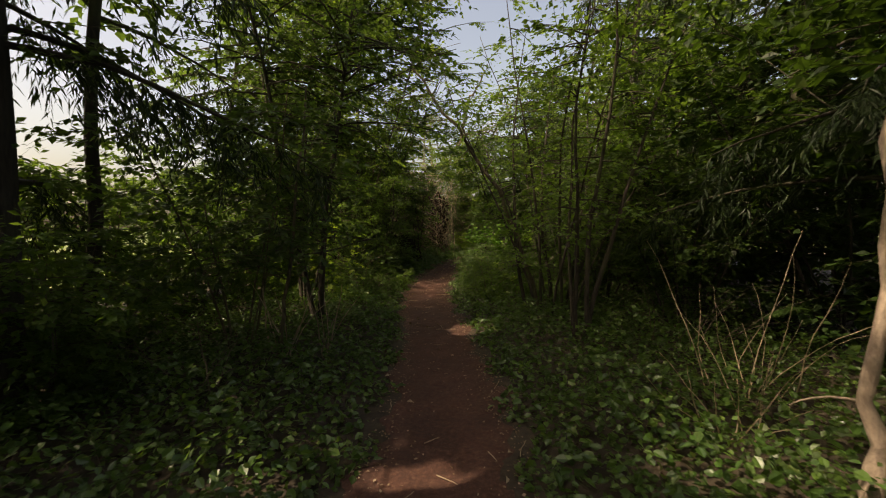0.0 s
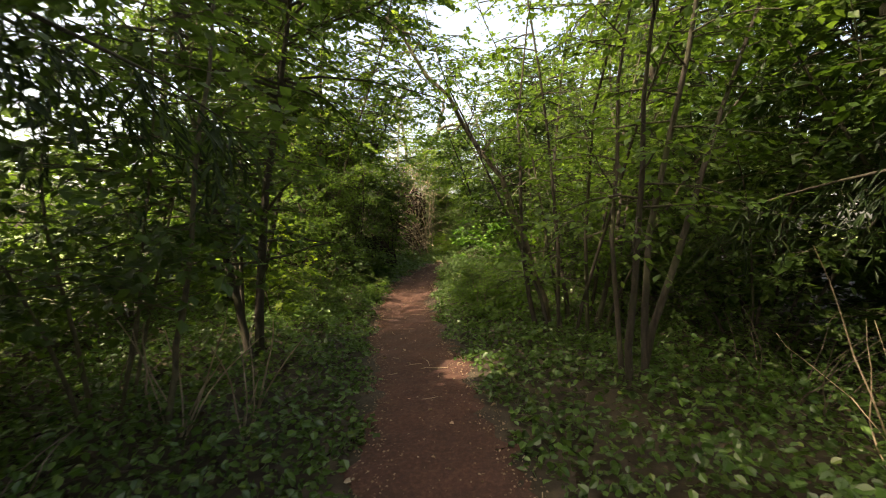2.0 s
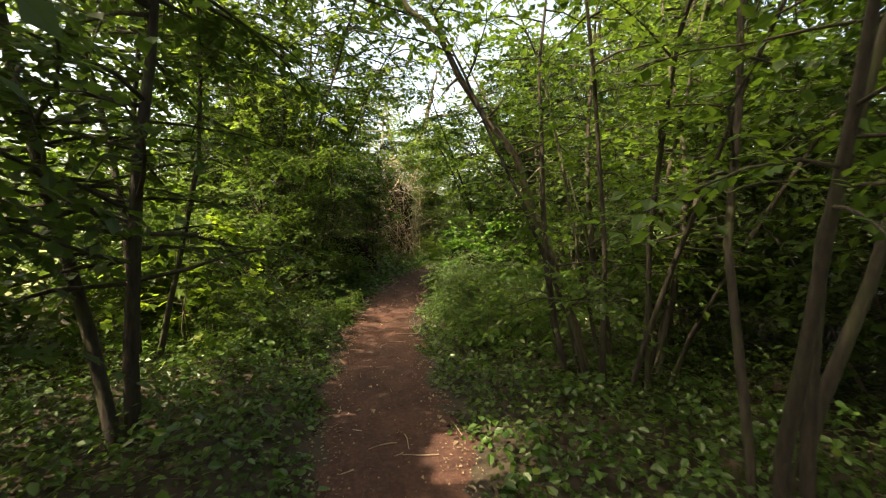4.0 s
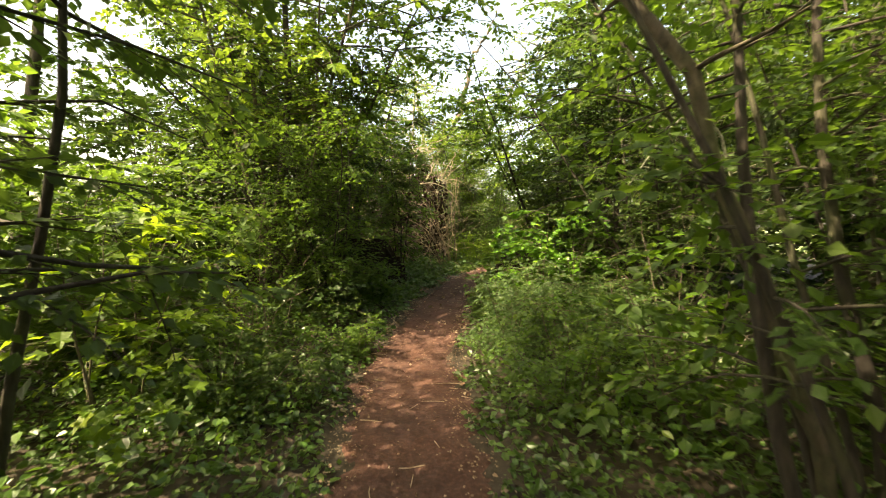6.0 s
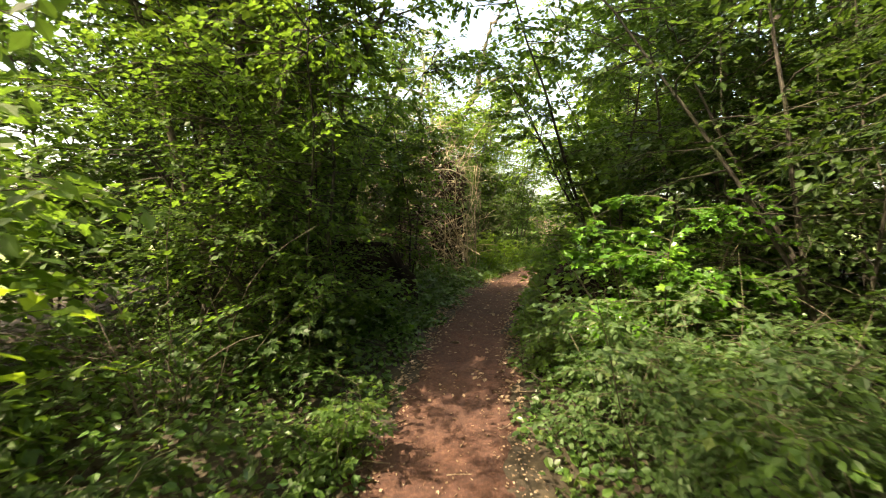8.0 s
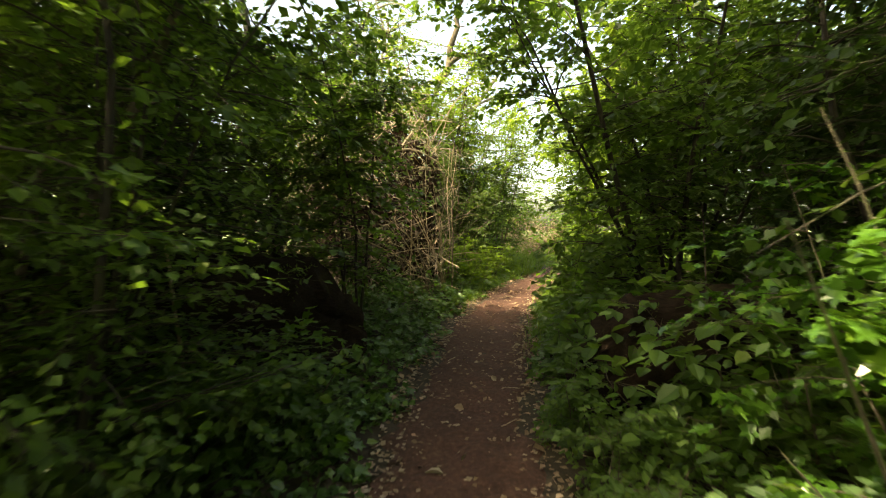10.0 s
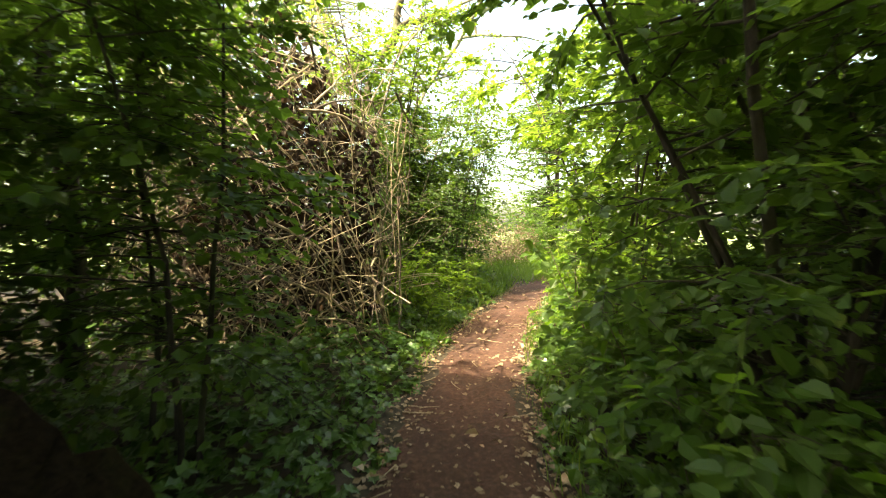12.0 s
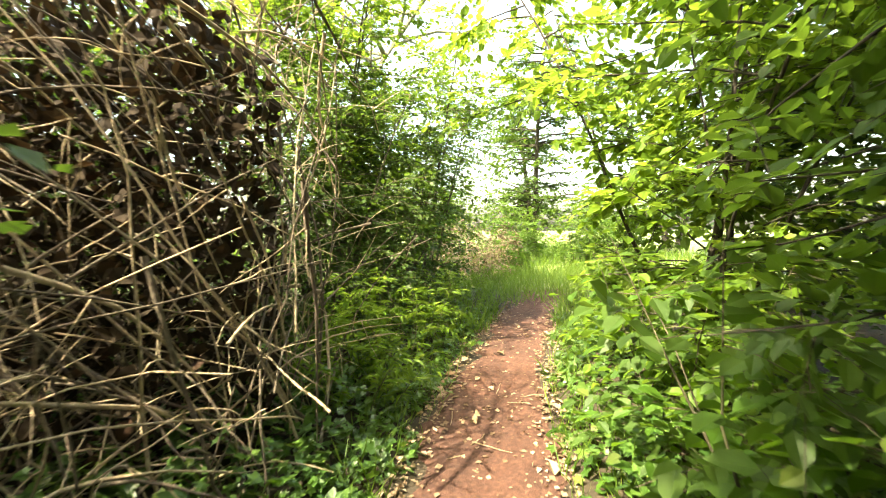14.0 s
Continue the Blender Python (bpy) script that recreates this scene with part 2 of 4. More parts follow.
DIAMOND = (np.array([(0, 0, 0), (-0.36, 0.45, 0.05), (0, 1, -0.06), (0.36, 0.45, 0.05)], float), np.array([(0, 2, 1), (0, 3, 2)]))
NARROW = (np.array([(0, 0, 0), (-0.075, 0.4, 0.02), (0, 1, -0.05), (0.075, 0.4, 0.02)], float), np.array([(0, 2, 1), (0, 3, 2)]))
OVATE = (np.array([(0, 0, 0), (-0.34, 0.30, 0.07), (-0.27, 0.68, 0.03), (0, 1, -0.10), (0.27, 0.68, 0.03), (0.34, 0.30, 0.07)], float), np.array([(0, 3, 2, 1), (0, 5, 4, 3)]))
LANCE = (np.array([(0, 0, 0), (-0.14, 0.25, 0.03), (-0.11, 0.6, 0.0), (0, 1, -0.16), (0.11, 0.6, 0.0), (0.14, 0.25, 0.03)], float), np.array([(0, 3, 2, 1), (0, 5, 4, 3)]))
ROUND = leaf_shape([(0.34, 0.12), (0.47, 0.42), (0.30, 0.80)])
LOBED = (np.array([(0, 0, 0), (-0.42, 0.10, 0.05), (-0.30, 0.38, 0.02), (-0.52, 0.62, 0.0), (-0.17, 0.66, 0.02), (0, 1, -0.1),
                   (0.17, 0.66, 0.02), (0.52, 0.62, 0.0), (0.30, 0.38, 0.02), (0.42, 0.10, 0.05), (0, 0.45, -0.04)], float),
         np.array([(0, 10, 1), (1, 10, 2), (2, 10, 3), (3, 10, 4), (4, 10, 5), (5, 10, 6), (6, 10, 7), (7, 10, 8), (8, 10, 9), (9, 10, 0)]))


def unit(a):
    return a / np.maximum(np.linalg.norm(a, axis=-1, keepdims=True), 1e-9)


def leaves(name, pos, along, up, size, shape, mat):
    tv, tf = shape
    y = unit(along)
    x = unit(np.cross(y, up))
    z = np.cross(x, y)
    s = size[:, None, None]
    V = pos[:, None] + s * (tv[None, :, :1] * x[:, None] + tv[None, :, 1:2] * y[:, None] + tv[None, :, 2:] * z[:, None])
    F = (np.arange(len(pos))[:, None, None] * len(tv) + tf[None]).reshape(-1, tf.shape[1])
    return mesh_from(name, V, F, mat)


def tubes(name, lines, mat, sides=6, rough=0.0):
    """Tapered tubes along polylines: (points, radius at the foot, radius at the end)."""
    VV, FF, n0 = [], [], 0
    ang = np.arange(sides) * 2 * np.pi / sides
    by_len = {}
    for l in lines:
        by_len.setdefault(len(l[0]), []).append(l)
    for n, group in by_len.items():
        P = np.array([l[0] for l in group], float)
        r = np.linspace([l[1] for l in group], [l[2] for l in group], n).T[..., None, None]
        d = unit(np.gradient(P, axis=1))
        ref = np.where(np.abs(d[..., 2:]) > 0.9, np.array([1.0, 0, 0]), np.array([0, 0, 1.0]))
        a = unit(np.cross(d, ref))
        b = np.cross(d, a)
        if rough:
            r = r * (1 + rough * np.random.default_rng(3).standard_normal((len(group), n, sides, 1)))
        ring = P[:, :, None] + r * (np.cos(ang)[:, None] * a[:, :, None] + np.sin(ang)[:, None] * b[:, :, None])
        VV.append(ring.reshape(-1, 3))
        i = np.arange(n - 1)[:, None] * sides
        j = np.arange(sides)[None]
        k = (j + 1) % sides
        f = np.stack([i + j, i + k, i + sides + k, i + sides + j], -1).reshape(-1, 4)
        FF.append((np.arange(len(group))[:, None, None] * (n * sides) + f[None]).reshape(-1, 4) + n0)
        n0 += len(group) * n * sides
    return mesh_from(name, np.concatenate(VV), np.concatenate(FF), mat, True)


def bent(rng, start, heading, length, n=7, sag=0.0, wobble=0.08):
    """A wandering polyline."""
    p, h = np.array(start, float), unit(np.array(heading, float))
    pts = [p.copy()]
    for _ in range(n - 1):
        h = unit(h + wobble * rng.standard_normal(3) + np.array([0, 0, -sag]))
        p = p + h * length / (n - 1)
        pts.append(p.copy())
    return np.array(pts)


def clear_of_walk(P, origin, half=0.62, top=2.45):
    """Which of the places lie outside the headroom over the path."""
    W = P + origin
    d = np.abs(W[:, 0] - path_x(W[:, 1]))
    h = W[:, 2] - rise(W[:, 1])
    return (d > half + 0.12 * np.sin(W[:, 1] * 5 + W[:, 2] * 4)) | (h > top)


# small openings cut into the crowns to place sun flecks: where the fleck lies, half width
OPENINGS = ((1.85, 4.4, 0.36), (-0.2, 4.15, 0.16), (-1.15, 4.1, 0.05), (0.45, 8.6, 0.2), (1.9, 14.25, 0.22), (1.2, 20.9, 0.35), (2.9, 20.6, 0.2))


def outside_openings(P, origin):
    W = P + origin
    d = np.array(sun_dir)
    ok = np.ones(len(W), bool)
    for x, y, r in OPENINGS:
        v = W - np.array([x, y, 0.1])
        along = v @ d
        ok &= (np.linalg.norm(v - along[:, None] * d, axis=1) > r + 0.2) | (along < 1.2)
    return ok


def spray_leaves(rng, starts, heads, lens, k, size, tilt=0.35, sag=0.25, splay=1.0):
    """Leaves set in flat two-ranked sprays along twigs."""
    n = len(starts)
    t = (np.arange(k)[None] + rng.random((n, k))) / k
    pos = starts[:, None] + heads[:, None] * (t * lens[:, None])[..., None]
    pos[..., 2] -= sag * (t ** 2) * lens[:, None]
    side = np.where(np.arange(k)[None] % 2 == 0, 1.0, -1.0) * np.ones((n, 1))
    cross = unit(np.cross(heads, np.array([0, 0, 1.0])))
    along = heads[:, None] + splay * side[..., None] * cross[:, None] + 0.35 * rng.standard_normal((n, k, 3))
    along[..., 2] -= 0.35
    up = np.array([0, 0, 1.0]) + tilt * rng.standard_normal((n, k, 3))
    s = size * (0.55 + 0.75 * rng.random((n, k)))
    return pos.reshape(-1, 3), along.reshape(-1, 3), up.reshape(-1, 3), s.reshape(-1)


def lone_leaves(root, pos, along, up, size, shape, mat, limit=260):
    """Large leaves that can be told apart, each an object on one shared blade."""
    me = mesh_from("leaf", shape[0], shape[1], mat)
    y = unit(along)
    x = unit(np.cross(y, up))
    z = np.cross(x, y)
    for i in range(min(limit, len(pos))):
        ob = part("leaf", me, root)
        m = Matrix((x[i], y[i], z[i])).transposed().to_4x4()
        ob.matrix_basis = Matrix.Translation(pos[i]) @ m @ Matrix.Diagonal((size[i], size[i], size[i], 1))


def shrub(seed, x, y, height, spread, stems, subs, twigs, k, size, leaf_mat, stem_mat, label, name="shrub", category="shrub", group="",
          shape=DIAMOND, r0=0.03, foot=0.15, low=0.25, lean=(0, 0), sub_len=0.9, sag=0.03, tilt=0.35, twig_len=0.45, clear=0.62, top=2.45,
          branch_parts=False, lone=False, twig_every=2, upward=0.25, wobble=0.07):
    """A many-stemmed woody plant: stems, side branches, twigs, leaves."""
    rng = np.random.default_rng(seed)
    root = thing(name, x, y, label, category, group)
    origin = np.array(root.location)
    side = float(np.sign(x - path_x(y)))
    lines, sub_lines, owner, S, H, L = [], [], [], [], [], []
    for i in range(stems):
        a = 2 * np.pi * (i + rng.random() * 0.7) / stems
        q = foot * rng.random() ** 0.5
        start = (q * math.cos(a), q * math.sin(a), -0.08)
        out = spread / height * (0.35 + 0.75 * rng.random())
        ln = height * (0.75 + 0.35 * rng.random())
        pts = bent(rng, start, (out * math.cos(a) + lean[0], out * math.sin(a) + lean[1], 1), ln, 9, sag, wobble)
        for _ in range(6):
            if clear_of_walk(pts[2:], origin, 0.5, 2.3).all():
                break
            pts = bent(rng, start, (0.15 * side + 0.1 * rng.random() * side, out * math.sin(a), 1), ln, 9, 0.0, 0.04)
        lines.append((pts, r0 * (0.6 + 0.6 * rng.random()), r0 * 0.15))
        T = low + (1 - low) * rng.random(subs)
        for t in T:
            u = t * 8
            j = min(int(u), 7)
            p = pts[j] + (pts[j + 1] - pts[j]) * (u - j)
            b = rng.random() * 2 * np.pi
            h = (math.cos(b), math.sin(b), upward * (rng.random() * 1.6 + 0.2))
            sp = bent(rng, p, h, sub_len * (0.5 + 0.8 * rng.random()) * (1.15 - 0.5 * t), 5, 0.10, 0.12)
            if not (clear_of_walk(sp, origin, clear, top).all() and (height < 3 or outside_openings(sp, origin).all())):
                continue
            sub_lines.append((sp, r0 * 0.3, r0 * 0.08))
            owner.append(i)
            u = rng.random(twigs) ** 0.8 * 4
            j = np.minimum(u.astype(int), 3)
            S.append(sp[j] + (sp[j + 1] - sp[j]) * (u - j)[:, None])
            c = rng.random(twigs) * 2 * np.pi
            H.append(unit(sp[-1] - sp[0])[None] + 0.9 * np.stack([np.cos(c), np.sin(c), 0.3 * rng.standard_normal(twigs) - 0.05], -1))
            L.append(twig_len * (0.5 + 0.8 * rng.random(twigs)))
    stem_obs = [part("stem", tubes("stem", [l], stem_mat, 8, 0.04), root) for l in lines]
    S, H, L = np.concatenate(S), unit(np.concatenate(H)), np.concatenate(L)
    if branch_parts:
        for l, j in zip(sub_lines[:300], owner):
            part("branch", tubes("branch", [l], stem_mat, 5), stem_obs[j])
        sub_lines = sub_lines[300:]
    if sub_lines:
        part("branch_mass", tubes("branch_mass", sub_lines, stem_mat, 5), root, kind="stuff")
    tw = np.stack([S, S + H * L[:, None] * 0.55 - np.array([0, 0, 0.06]) * L[:, None], S + H * L[:, None] - np.array([0, 0, 0.25]) * L[:, None]], 1)
    ok = clear_of_walk(tw[:, 2], origin, clear, top)
    tw = tw[ok & (outside_openings(tw[:, 1], origin) | (height < 3))][::twig_every]
    part("twig_mass", tubes("twig_mass", [(p, r0 * 0.07 + 0.0012, 0.0008) for p in tw], stem_mat, 3), root, kind="stuff")
    pos, al, up, s = spray_leaves(rng, S, H, L, k, size, tilt)
    ok = clear_of_walk(pos, origin, clear, top) & (outside_openings(pos, origin) | (height < 3))
    pos, al, up, s = pos[ok], al[ok], up[ok], s[ok]
    if lone:
        lone_leaves(root, pos, al, up, s, shape, lone)
        pos, al, up, s = pos[260:], al[260:], up[260:], s[260:]
    if len(pos):
        part("crown", leaves("crown", pos, al, up, s, shape, leaf_mat), root, kind="stuff")
    return root


def conifer(seed, x, y, height, trunk_r, first, limbs, label, reach=2.6, twigs=34, k=15, lean=(0, 0), lichen=False):
    """A shade conifer: straight trunk, drooping limbs, hanging needle sprays."""
    rng = np.random.default_rng(seed)
    root = thing("conifer", x, y, label, "tree", "conifers")
    origin = np.array(root.location)
    z = np.linspace(-0.1, height, 14)
    pts = np.stack([lean[0] * z + 0.03 * rng.standard_normal(14), lean[1] * z + 0.03 * rng.standard_normal(14), z], -1)
    part("trunk", tubes("trunk", [(pts, trunk_r, trunk_r * 0.25)], M_BARK, 14, 0.05), root)
    S, H, L = [], [], []
    for i in range(limbs):
        h = first + (height - first) * (i + rng.random()) / limbs * 0.85
        a = rng.random() * 2 * np.pi
        base = np.array([np.interp(h, z, pts[:, 0]), np.interp(h, z, pts[:, 1]), h])
        ln = reach * (0.6 + 0.6 * rng.random()) * (1.1 - 0.75 * h / height)
        lp = bent(rng, base, (math.cos(a), math.sin(a), 0.12), ln, 8, 0.09, 0.07)
        if not clear_of_walk(lp, origin, 0.7, 2.6).all():
            continue
        part("limb", tubes("limb", [(lp, 0.012 + 0.008 * ln, 0.004)], M_BARK, 5), root)
        u = (0.15 + 0.85 * rng.random(twigs)) * 7
        j = np.minimum(u.astype(int), 6)
        S.append(lp[j] + (lp[j + 1] - lp[j]) * (u - j)[:, None])
        c = rng.random(twigs) * 2 * np.pi
        H.append(np.stack([0.6 * np.cos(c) + 0.5 * math.cos(a), 0.6 * np.sin(c) + 0.5 * math.sin(a), -0.75 - 0.6 * rng.random(twigs)], -1))
        L.append(0.35 + 0.5 * rng.random(twigs))
    S, H, L = np.concatenate(S), unit(np.concatenate(H)), np.concatenate(L)
    pos, al, up, s = spray_leaves(rng, S, H, L, k, 0.13, 0.5, 0.0, 0.55)
    ok = clear_of_walk(pos, origin, 0.7, 2.3) & outside_openings(pos, origin)
    part("crown", leaves("crown", pos[ok], al[ok], up[ok], s[ok], NARROW, M_NEEDLE), root, kind="stuff")
    if lichen:
        q = S[(S[:, 2] < 4.6)][::9]
        P = np.repeat(q, 7, 0) + np.tile(np.linspace(0, -0.34, 7)[:, None] * np.array([0, 0, 1.0]), (len(q), 1)) + 0.012 * rng.standard_normal((len(q) * 7, 3))
        part("lichen", leaves("lichen", P, np.array([0, 0, -1.0]) + 0.4 * rng.standard_normal(P.shape), rng.standard_normal(P.shape), 0.03 + 0.05 * rng.random(len(P)), NARROW, M_LICHEN),
             root, "pale hanging lichen strands", kind="stuff")
    return root

# ---- ground cover ----


def carpet(name, seed, count, x0, x1, y0, y1, size, shape, mat, label, clear=0.50, zmax=0.22, near=1.6):
    """Low leaves spread over the soil beside the path, thickest along its edges."""
    rng = np.random.default_rng(seed)
    X = rng.uniform(x0, x1, count * 4)
    Y = rng.uniform(y0, y1, count * 4)
    d = np.abs(X - path_x(Y))
    keep = (d > clear + 0.10 * np.sin(Y * 5.3 + np.sign(X)) + 0.12 * rng.random(len(X))) & (rng.random(len(X)) < np.clip(np.exp(-(d - near) / 2.5), 0.1, 1))
    keep &= (np.sin(X * 2.3 + 1.1 * Y) + np.sin(1.9 * Y - X * 1.7) + 0.9 * rng.standard_normal(len(X))) > -1.9
    X, Y, d = X[keep][:count], Y[keep][:count], d[keep][:count]
    n = len(X)
    h = zmax * rng.random(n) * np.clip((d - 0.45) / 0.8, 0.12, 1) * (0.7 + 0.5 * np.sin(X * 3.1 + Y * 2.2) ** 2)
    pos = np.stack([X, Y, ground_z(X, Y) + 0.012 + h], -1)
    a = rng.random(n) * 2 * np.pi
    al = np.stack([np.cos(a), np.sin(a), -0.25 + 0.3 * rng.standard_normal(n)], -1)
    up = np.array([0, 0, 1.0]) + 0.5 * rng.standard_normal((n, 3))
    return tagged(new(name, leaves(name, pos, al, up, size * (0.5 + 0.8 * rng.random(n)), shape, mat)), label, "ground cover", kind="stuff")


carpet("ivy_carpet", 11, 36000, -4.5, 5.5, 0.8, 16.5, 0.068, OVATE, M_IVY, "dense low ivy and bramble leaves covering the soil", near=2.6, zmax=0.30)
carpet("bramble_carpet", 14, 40000, -4.5, 5.5, 0.8, 16.5, 0.052, DIAMOND, M_SHRUB, "small trailing bramble leaves among ivy", near=2.6, zmax=0.30)
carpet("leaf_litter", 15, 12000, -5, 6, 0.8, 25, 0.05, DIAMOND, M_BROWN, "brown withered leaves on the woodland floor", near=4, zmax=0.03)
tangle = []
rng = np.random.default_rng(17)
for i in range(420):
    y = 1.5 + 22 * rng.random()
    sd = -1 if rng.random() < 0.5 else 1
    x = float(path_x(y)) + sd * (0.75 + 3.0 * rng.random())
    a = rng.random() * 2 * np.pi
    pts = bent(rng, (x, y, float(ground_z(x, y)) + 0.03), (math.cos(a), math.sin(a), 0.7), 0.35 + 0.7 * rng.random(), 7, 0.22, 0.15)
    pts[:, 2] = np.maximum(pts[:, 2], ground_z(pts[:, 0], pts[:, 1]) + 0.01)
    if clear_of_walk(pts, np.zeros(3), 0.55).all():
        tangle.append((pts, 0.003, 0.0015))
tagged(new("trailing_stems", tubes("trailing_stems", tangle, M_DULL, 4)), "thin dry bramble stems trailing over the ivy", "stems", kind="stuff")
carpet("ivy_carpet", 12, 22000, -3.0, 4.0, 15.5, 25, 0.08, LOBED, M_IVY, "dense low ivy leaves beside the footpath", zmax=0.32)
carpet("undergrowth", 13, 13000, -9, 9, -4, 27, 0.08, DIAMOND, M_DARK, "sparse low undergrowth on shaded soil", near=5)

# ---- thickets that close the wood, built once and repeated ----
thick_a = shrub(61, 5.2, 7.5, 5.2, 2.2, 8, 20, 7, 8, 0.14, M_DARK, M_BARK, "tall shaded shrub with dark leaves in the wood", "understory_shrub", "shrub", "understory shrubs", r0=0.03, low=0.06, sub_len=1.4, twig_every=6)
thick_b = shrub(62, -4.9, 11.4, 3.4, 2.0, 8, 18, 7, 8, 0.12, M_HAZEL, M_STEM, "leafy green shrub in the hedge beside the wood", "hedge_shrub", "shrub", "hedge shrubs", r0=0.02, low=0.06, sub_len=1.2, twig_every=5)
tall = shrub(63, 6.4, 15.0, 11.0, 2.6, 2, 70, 11, 9, 0.18, M_SHRUB, M_BARK, "tall broadleaved tree with a high dense crown", "broadleaf_tree", "tree", "woodland trees", r0=0.16, low=0.22, sub_len=2.6, twig_len=0.7, twig_every=6)


def put(ob, x, y, turn, size=1.0):
    return copy_thing(ob, pose(x, y, float(ground_z(x, y)), 0, 0, turn) @ Matrix.Scale(size, 4))


# the last four stand out of view, added to block light at the start
for x, y, a, q in ((4.7, 1.6, 40, 0.9), (5.0, 4.4, 110, 0.95), (5.0, 10.8, 200, 1.0), (5.3, 13.4, 300, 1.0), (4.9, 16.6, 70, 1.0), (6.0, 19.6, 150, 1.1), (7.6, 23.0, 250, 1.0),
                   (9.0, 11.0, 180, 1.5), (9.2, 17.0, 260, 1.5), (-5.6, 16.6, 10, 1.0), (-6.0, 19.6, 100, 1.05), (-3.9, 23.4, 210, 1.0), (-7.0, 3.4, 70, 0.9), (-4.9, 1.5, 160, 0.95),
                   (-3.2, -3.2, 80, 1.2), (0.4, -6.5, 170, 1.3), (3.4, -3.0, 280, 1.2)):
    put(thick_a, x, y, a, q)
for x, y, a, q in ((-4.4, 6.9, 30, 0.8), (-5.6, 3.6, 130, 0.8), (-5.2, 9.2, 220, 0.8), (-5.0, 13.9, 310, 0.85), (-3.4, 12.7, 75, 0.7), (-3.3, 5.2, 200, 0.5), (-6.0, 6.9, 90, 0.7), (-7.6, 8.8, 10, 0.85), (4.4, 33.5, 10, 0.7), (8.0, 35, 100, 0.9), (11.5, 34, 190, 1.0), (5.5, 39, 280, 1.2), (5.9, 31.0, 40, 0.5), (8.6, 31.5, 140, 0.65), (2.2, 35, 230, 0.8)):
    put(thick_b, x, y, a, q)
for x, y, a, q in ((7.0, 4.5, 50, 0.95), (7.6, 10.0, 140, 1.0), (6.8, 21.0, 85, 0.85),
                   (-8, 27, 10, 1.0), (-4.2, 31, 100, 0.9), (16, 36, 50, 1.0), (9.2, 36.5, 10, 0.85), (3, 64, 220, 1.4), (-32, 14, 115, 1.0)):
    put(tall, x, y, a, q)
# trees added to block light, their crowns mostly above or behind the view
high = shrub(64, -3.5, 3.2, 10.5, 2.6, 1, 110, 12, 9, 0.17, M_SHRUB, M_BARK, "tall tree added to shade the path with its high crown", "added_shade_tree", "tree", "woodland trees", r0=0.17, low=0.5, sub_len=3.6, twig_len=0.8, twig_every=6)
for x, y, a, q in ((3.6, 2.4, 150, 1.0), (3.3, -2.0, 240, 1.0), (-0.2, -4.6, 330, 1.0), (4.3, 17.6, 45, 0.9), (-6.6, 15.0, 75, 0.95), (-4.6, -1.0, 60, 1.0), (-2.2, -2.6, 10, 0.9)):
    put(high, x, y, a, q)
for sd, x, y in ((65, -6.3, 5.6), (66, -6.8, 1.6)):
    shrub(sd, x, y, 11.3, 2.8, 1, 110, 12, 9, 0.18, M_SHRUB, M_BARK, "tall tree added to shade the path with its high crown", "added_shade_tree", "tree", "woodland trees", r0=0.18, low=0.5, sub_len=3.8, twig_len=0.85, twig_every=6)
# added on the left to keep sun off the right-hand foliage
shrub(67, -2.8, 14.9, 12.0, 2.4, 1, 100, 12, 9, 0.18, M_SHRUB, M_BARK, "tree added to shade the right-hand bushes with its high crown", "added_shade_tree", "tree", "woodland trees", r0=0.11, low=0.68, sub_len=3.1, twig_len=0.85, twig_every=6)

# ---- conifers ----
# 75 and 76 have trunks out of view, added for overhead shade
for sd, x, y, h, tr, first, n, ln, li in ((71, -3.5, 5.0, 15, 0.21, 1.7, 60, (0, 0), False), (72, -3.8, 6.4, 11, 0.075, 3.6, 20, (0.05, 0), False), (73, 4.5, 5.9, 14, 0.12, 1.9, 44, (0, 0), True),
                                          (74, 5.6, 8.9, 15, 0.15, 2.0, 40, (0, 0), False), (75, -3.0, 2.8, 13, 0.16, 3.0, 44, (0, 0), False), (76, 3.0, 3.0, 13, 0.10, 3.1, 36, (0, 0), True),
                                          (77, 4.5, 12.6, 13, 0.12, 2.4, 34, (0, 0), False)):
    conifer(sd, x, y, h, tr, first, n, "shaded conifer with drooping needle boughs", 2.5 if sd == 71 else 2.9, twigs=50 if x < -3.2 and y < 6 else 34, lean=ln, lichen=li)

# ---- first stretch ----
shrub(21, 1.85, 9.55, 5.4, 1.6, 12, 16, 6, 8, 0.075, M_HAZEL, M_BARK, "many-stemmed hazel clump fanning up beside the footpath", "hazel_clump", "shrub", lean=(0.05, -0.03), r0=0.032, foot=0.42, low=0.15, sub_len=0.9, branch_parts=True)
shrub(22, 1.82, 7.6, 5.5, 0.8, 4, 16, 6, 8, 0.075, M_HAZEL, M_BARK, "slim forked hazel stems rising from ground ivy", "hazel_sapling", "tree", r0=0.034, foot=0.12, low=0.3, branch_parts=True)
shrub(23, -1.98, 8.8, 6.8, 0.8, 2, 84, 9, 9, 0.085, M_SHRUB, M_BARK, "dark-stemmed young maple with a dense leafy crown", "young_maple", "tree", r0=0.06, foot=0.10, low=0.2, sub_len=1.9, branch_parts=True, top=2.7)
shrub(24, -2.4, 6.9, 3.8, 1.2, 5, 22, 7, 8, 0.085, M_SHRUB, M_STEM, "slender leafy shrub with pale stems", "pale_stemmed_shrub", "shrub", r0=0.018, low=0.3)
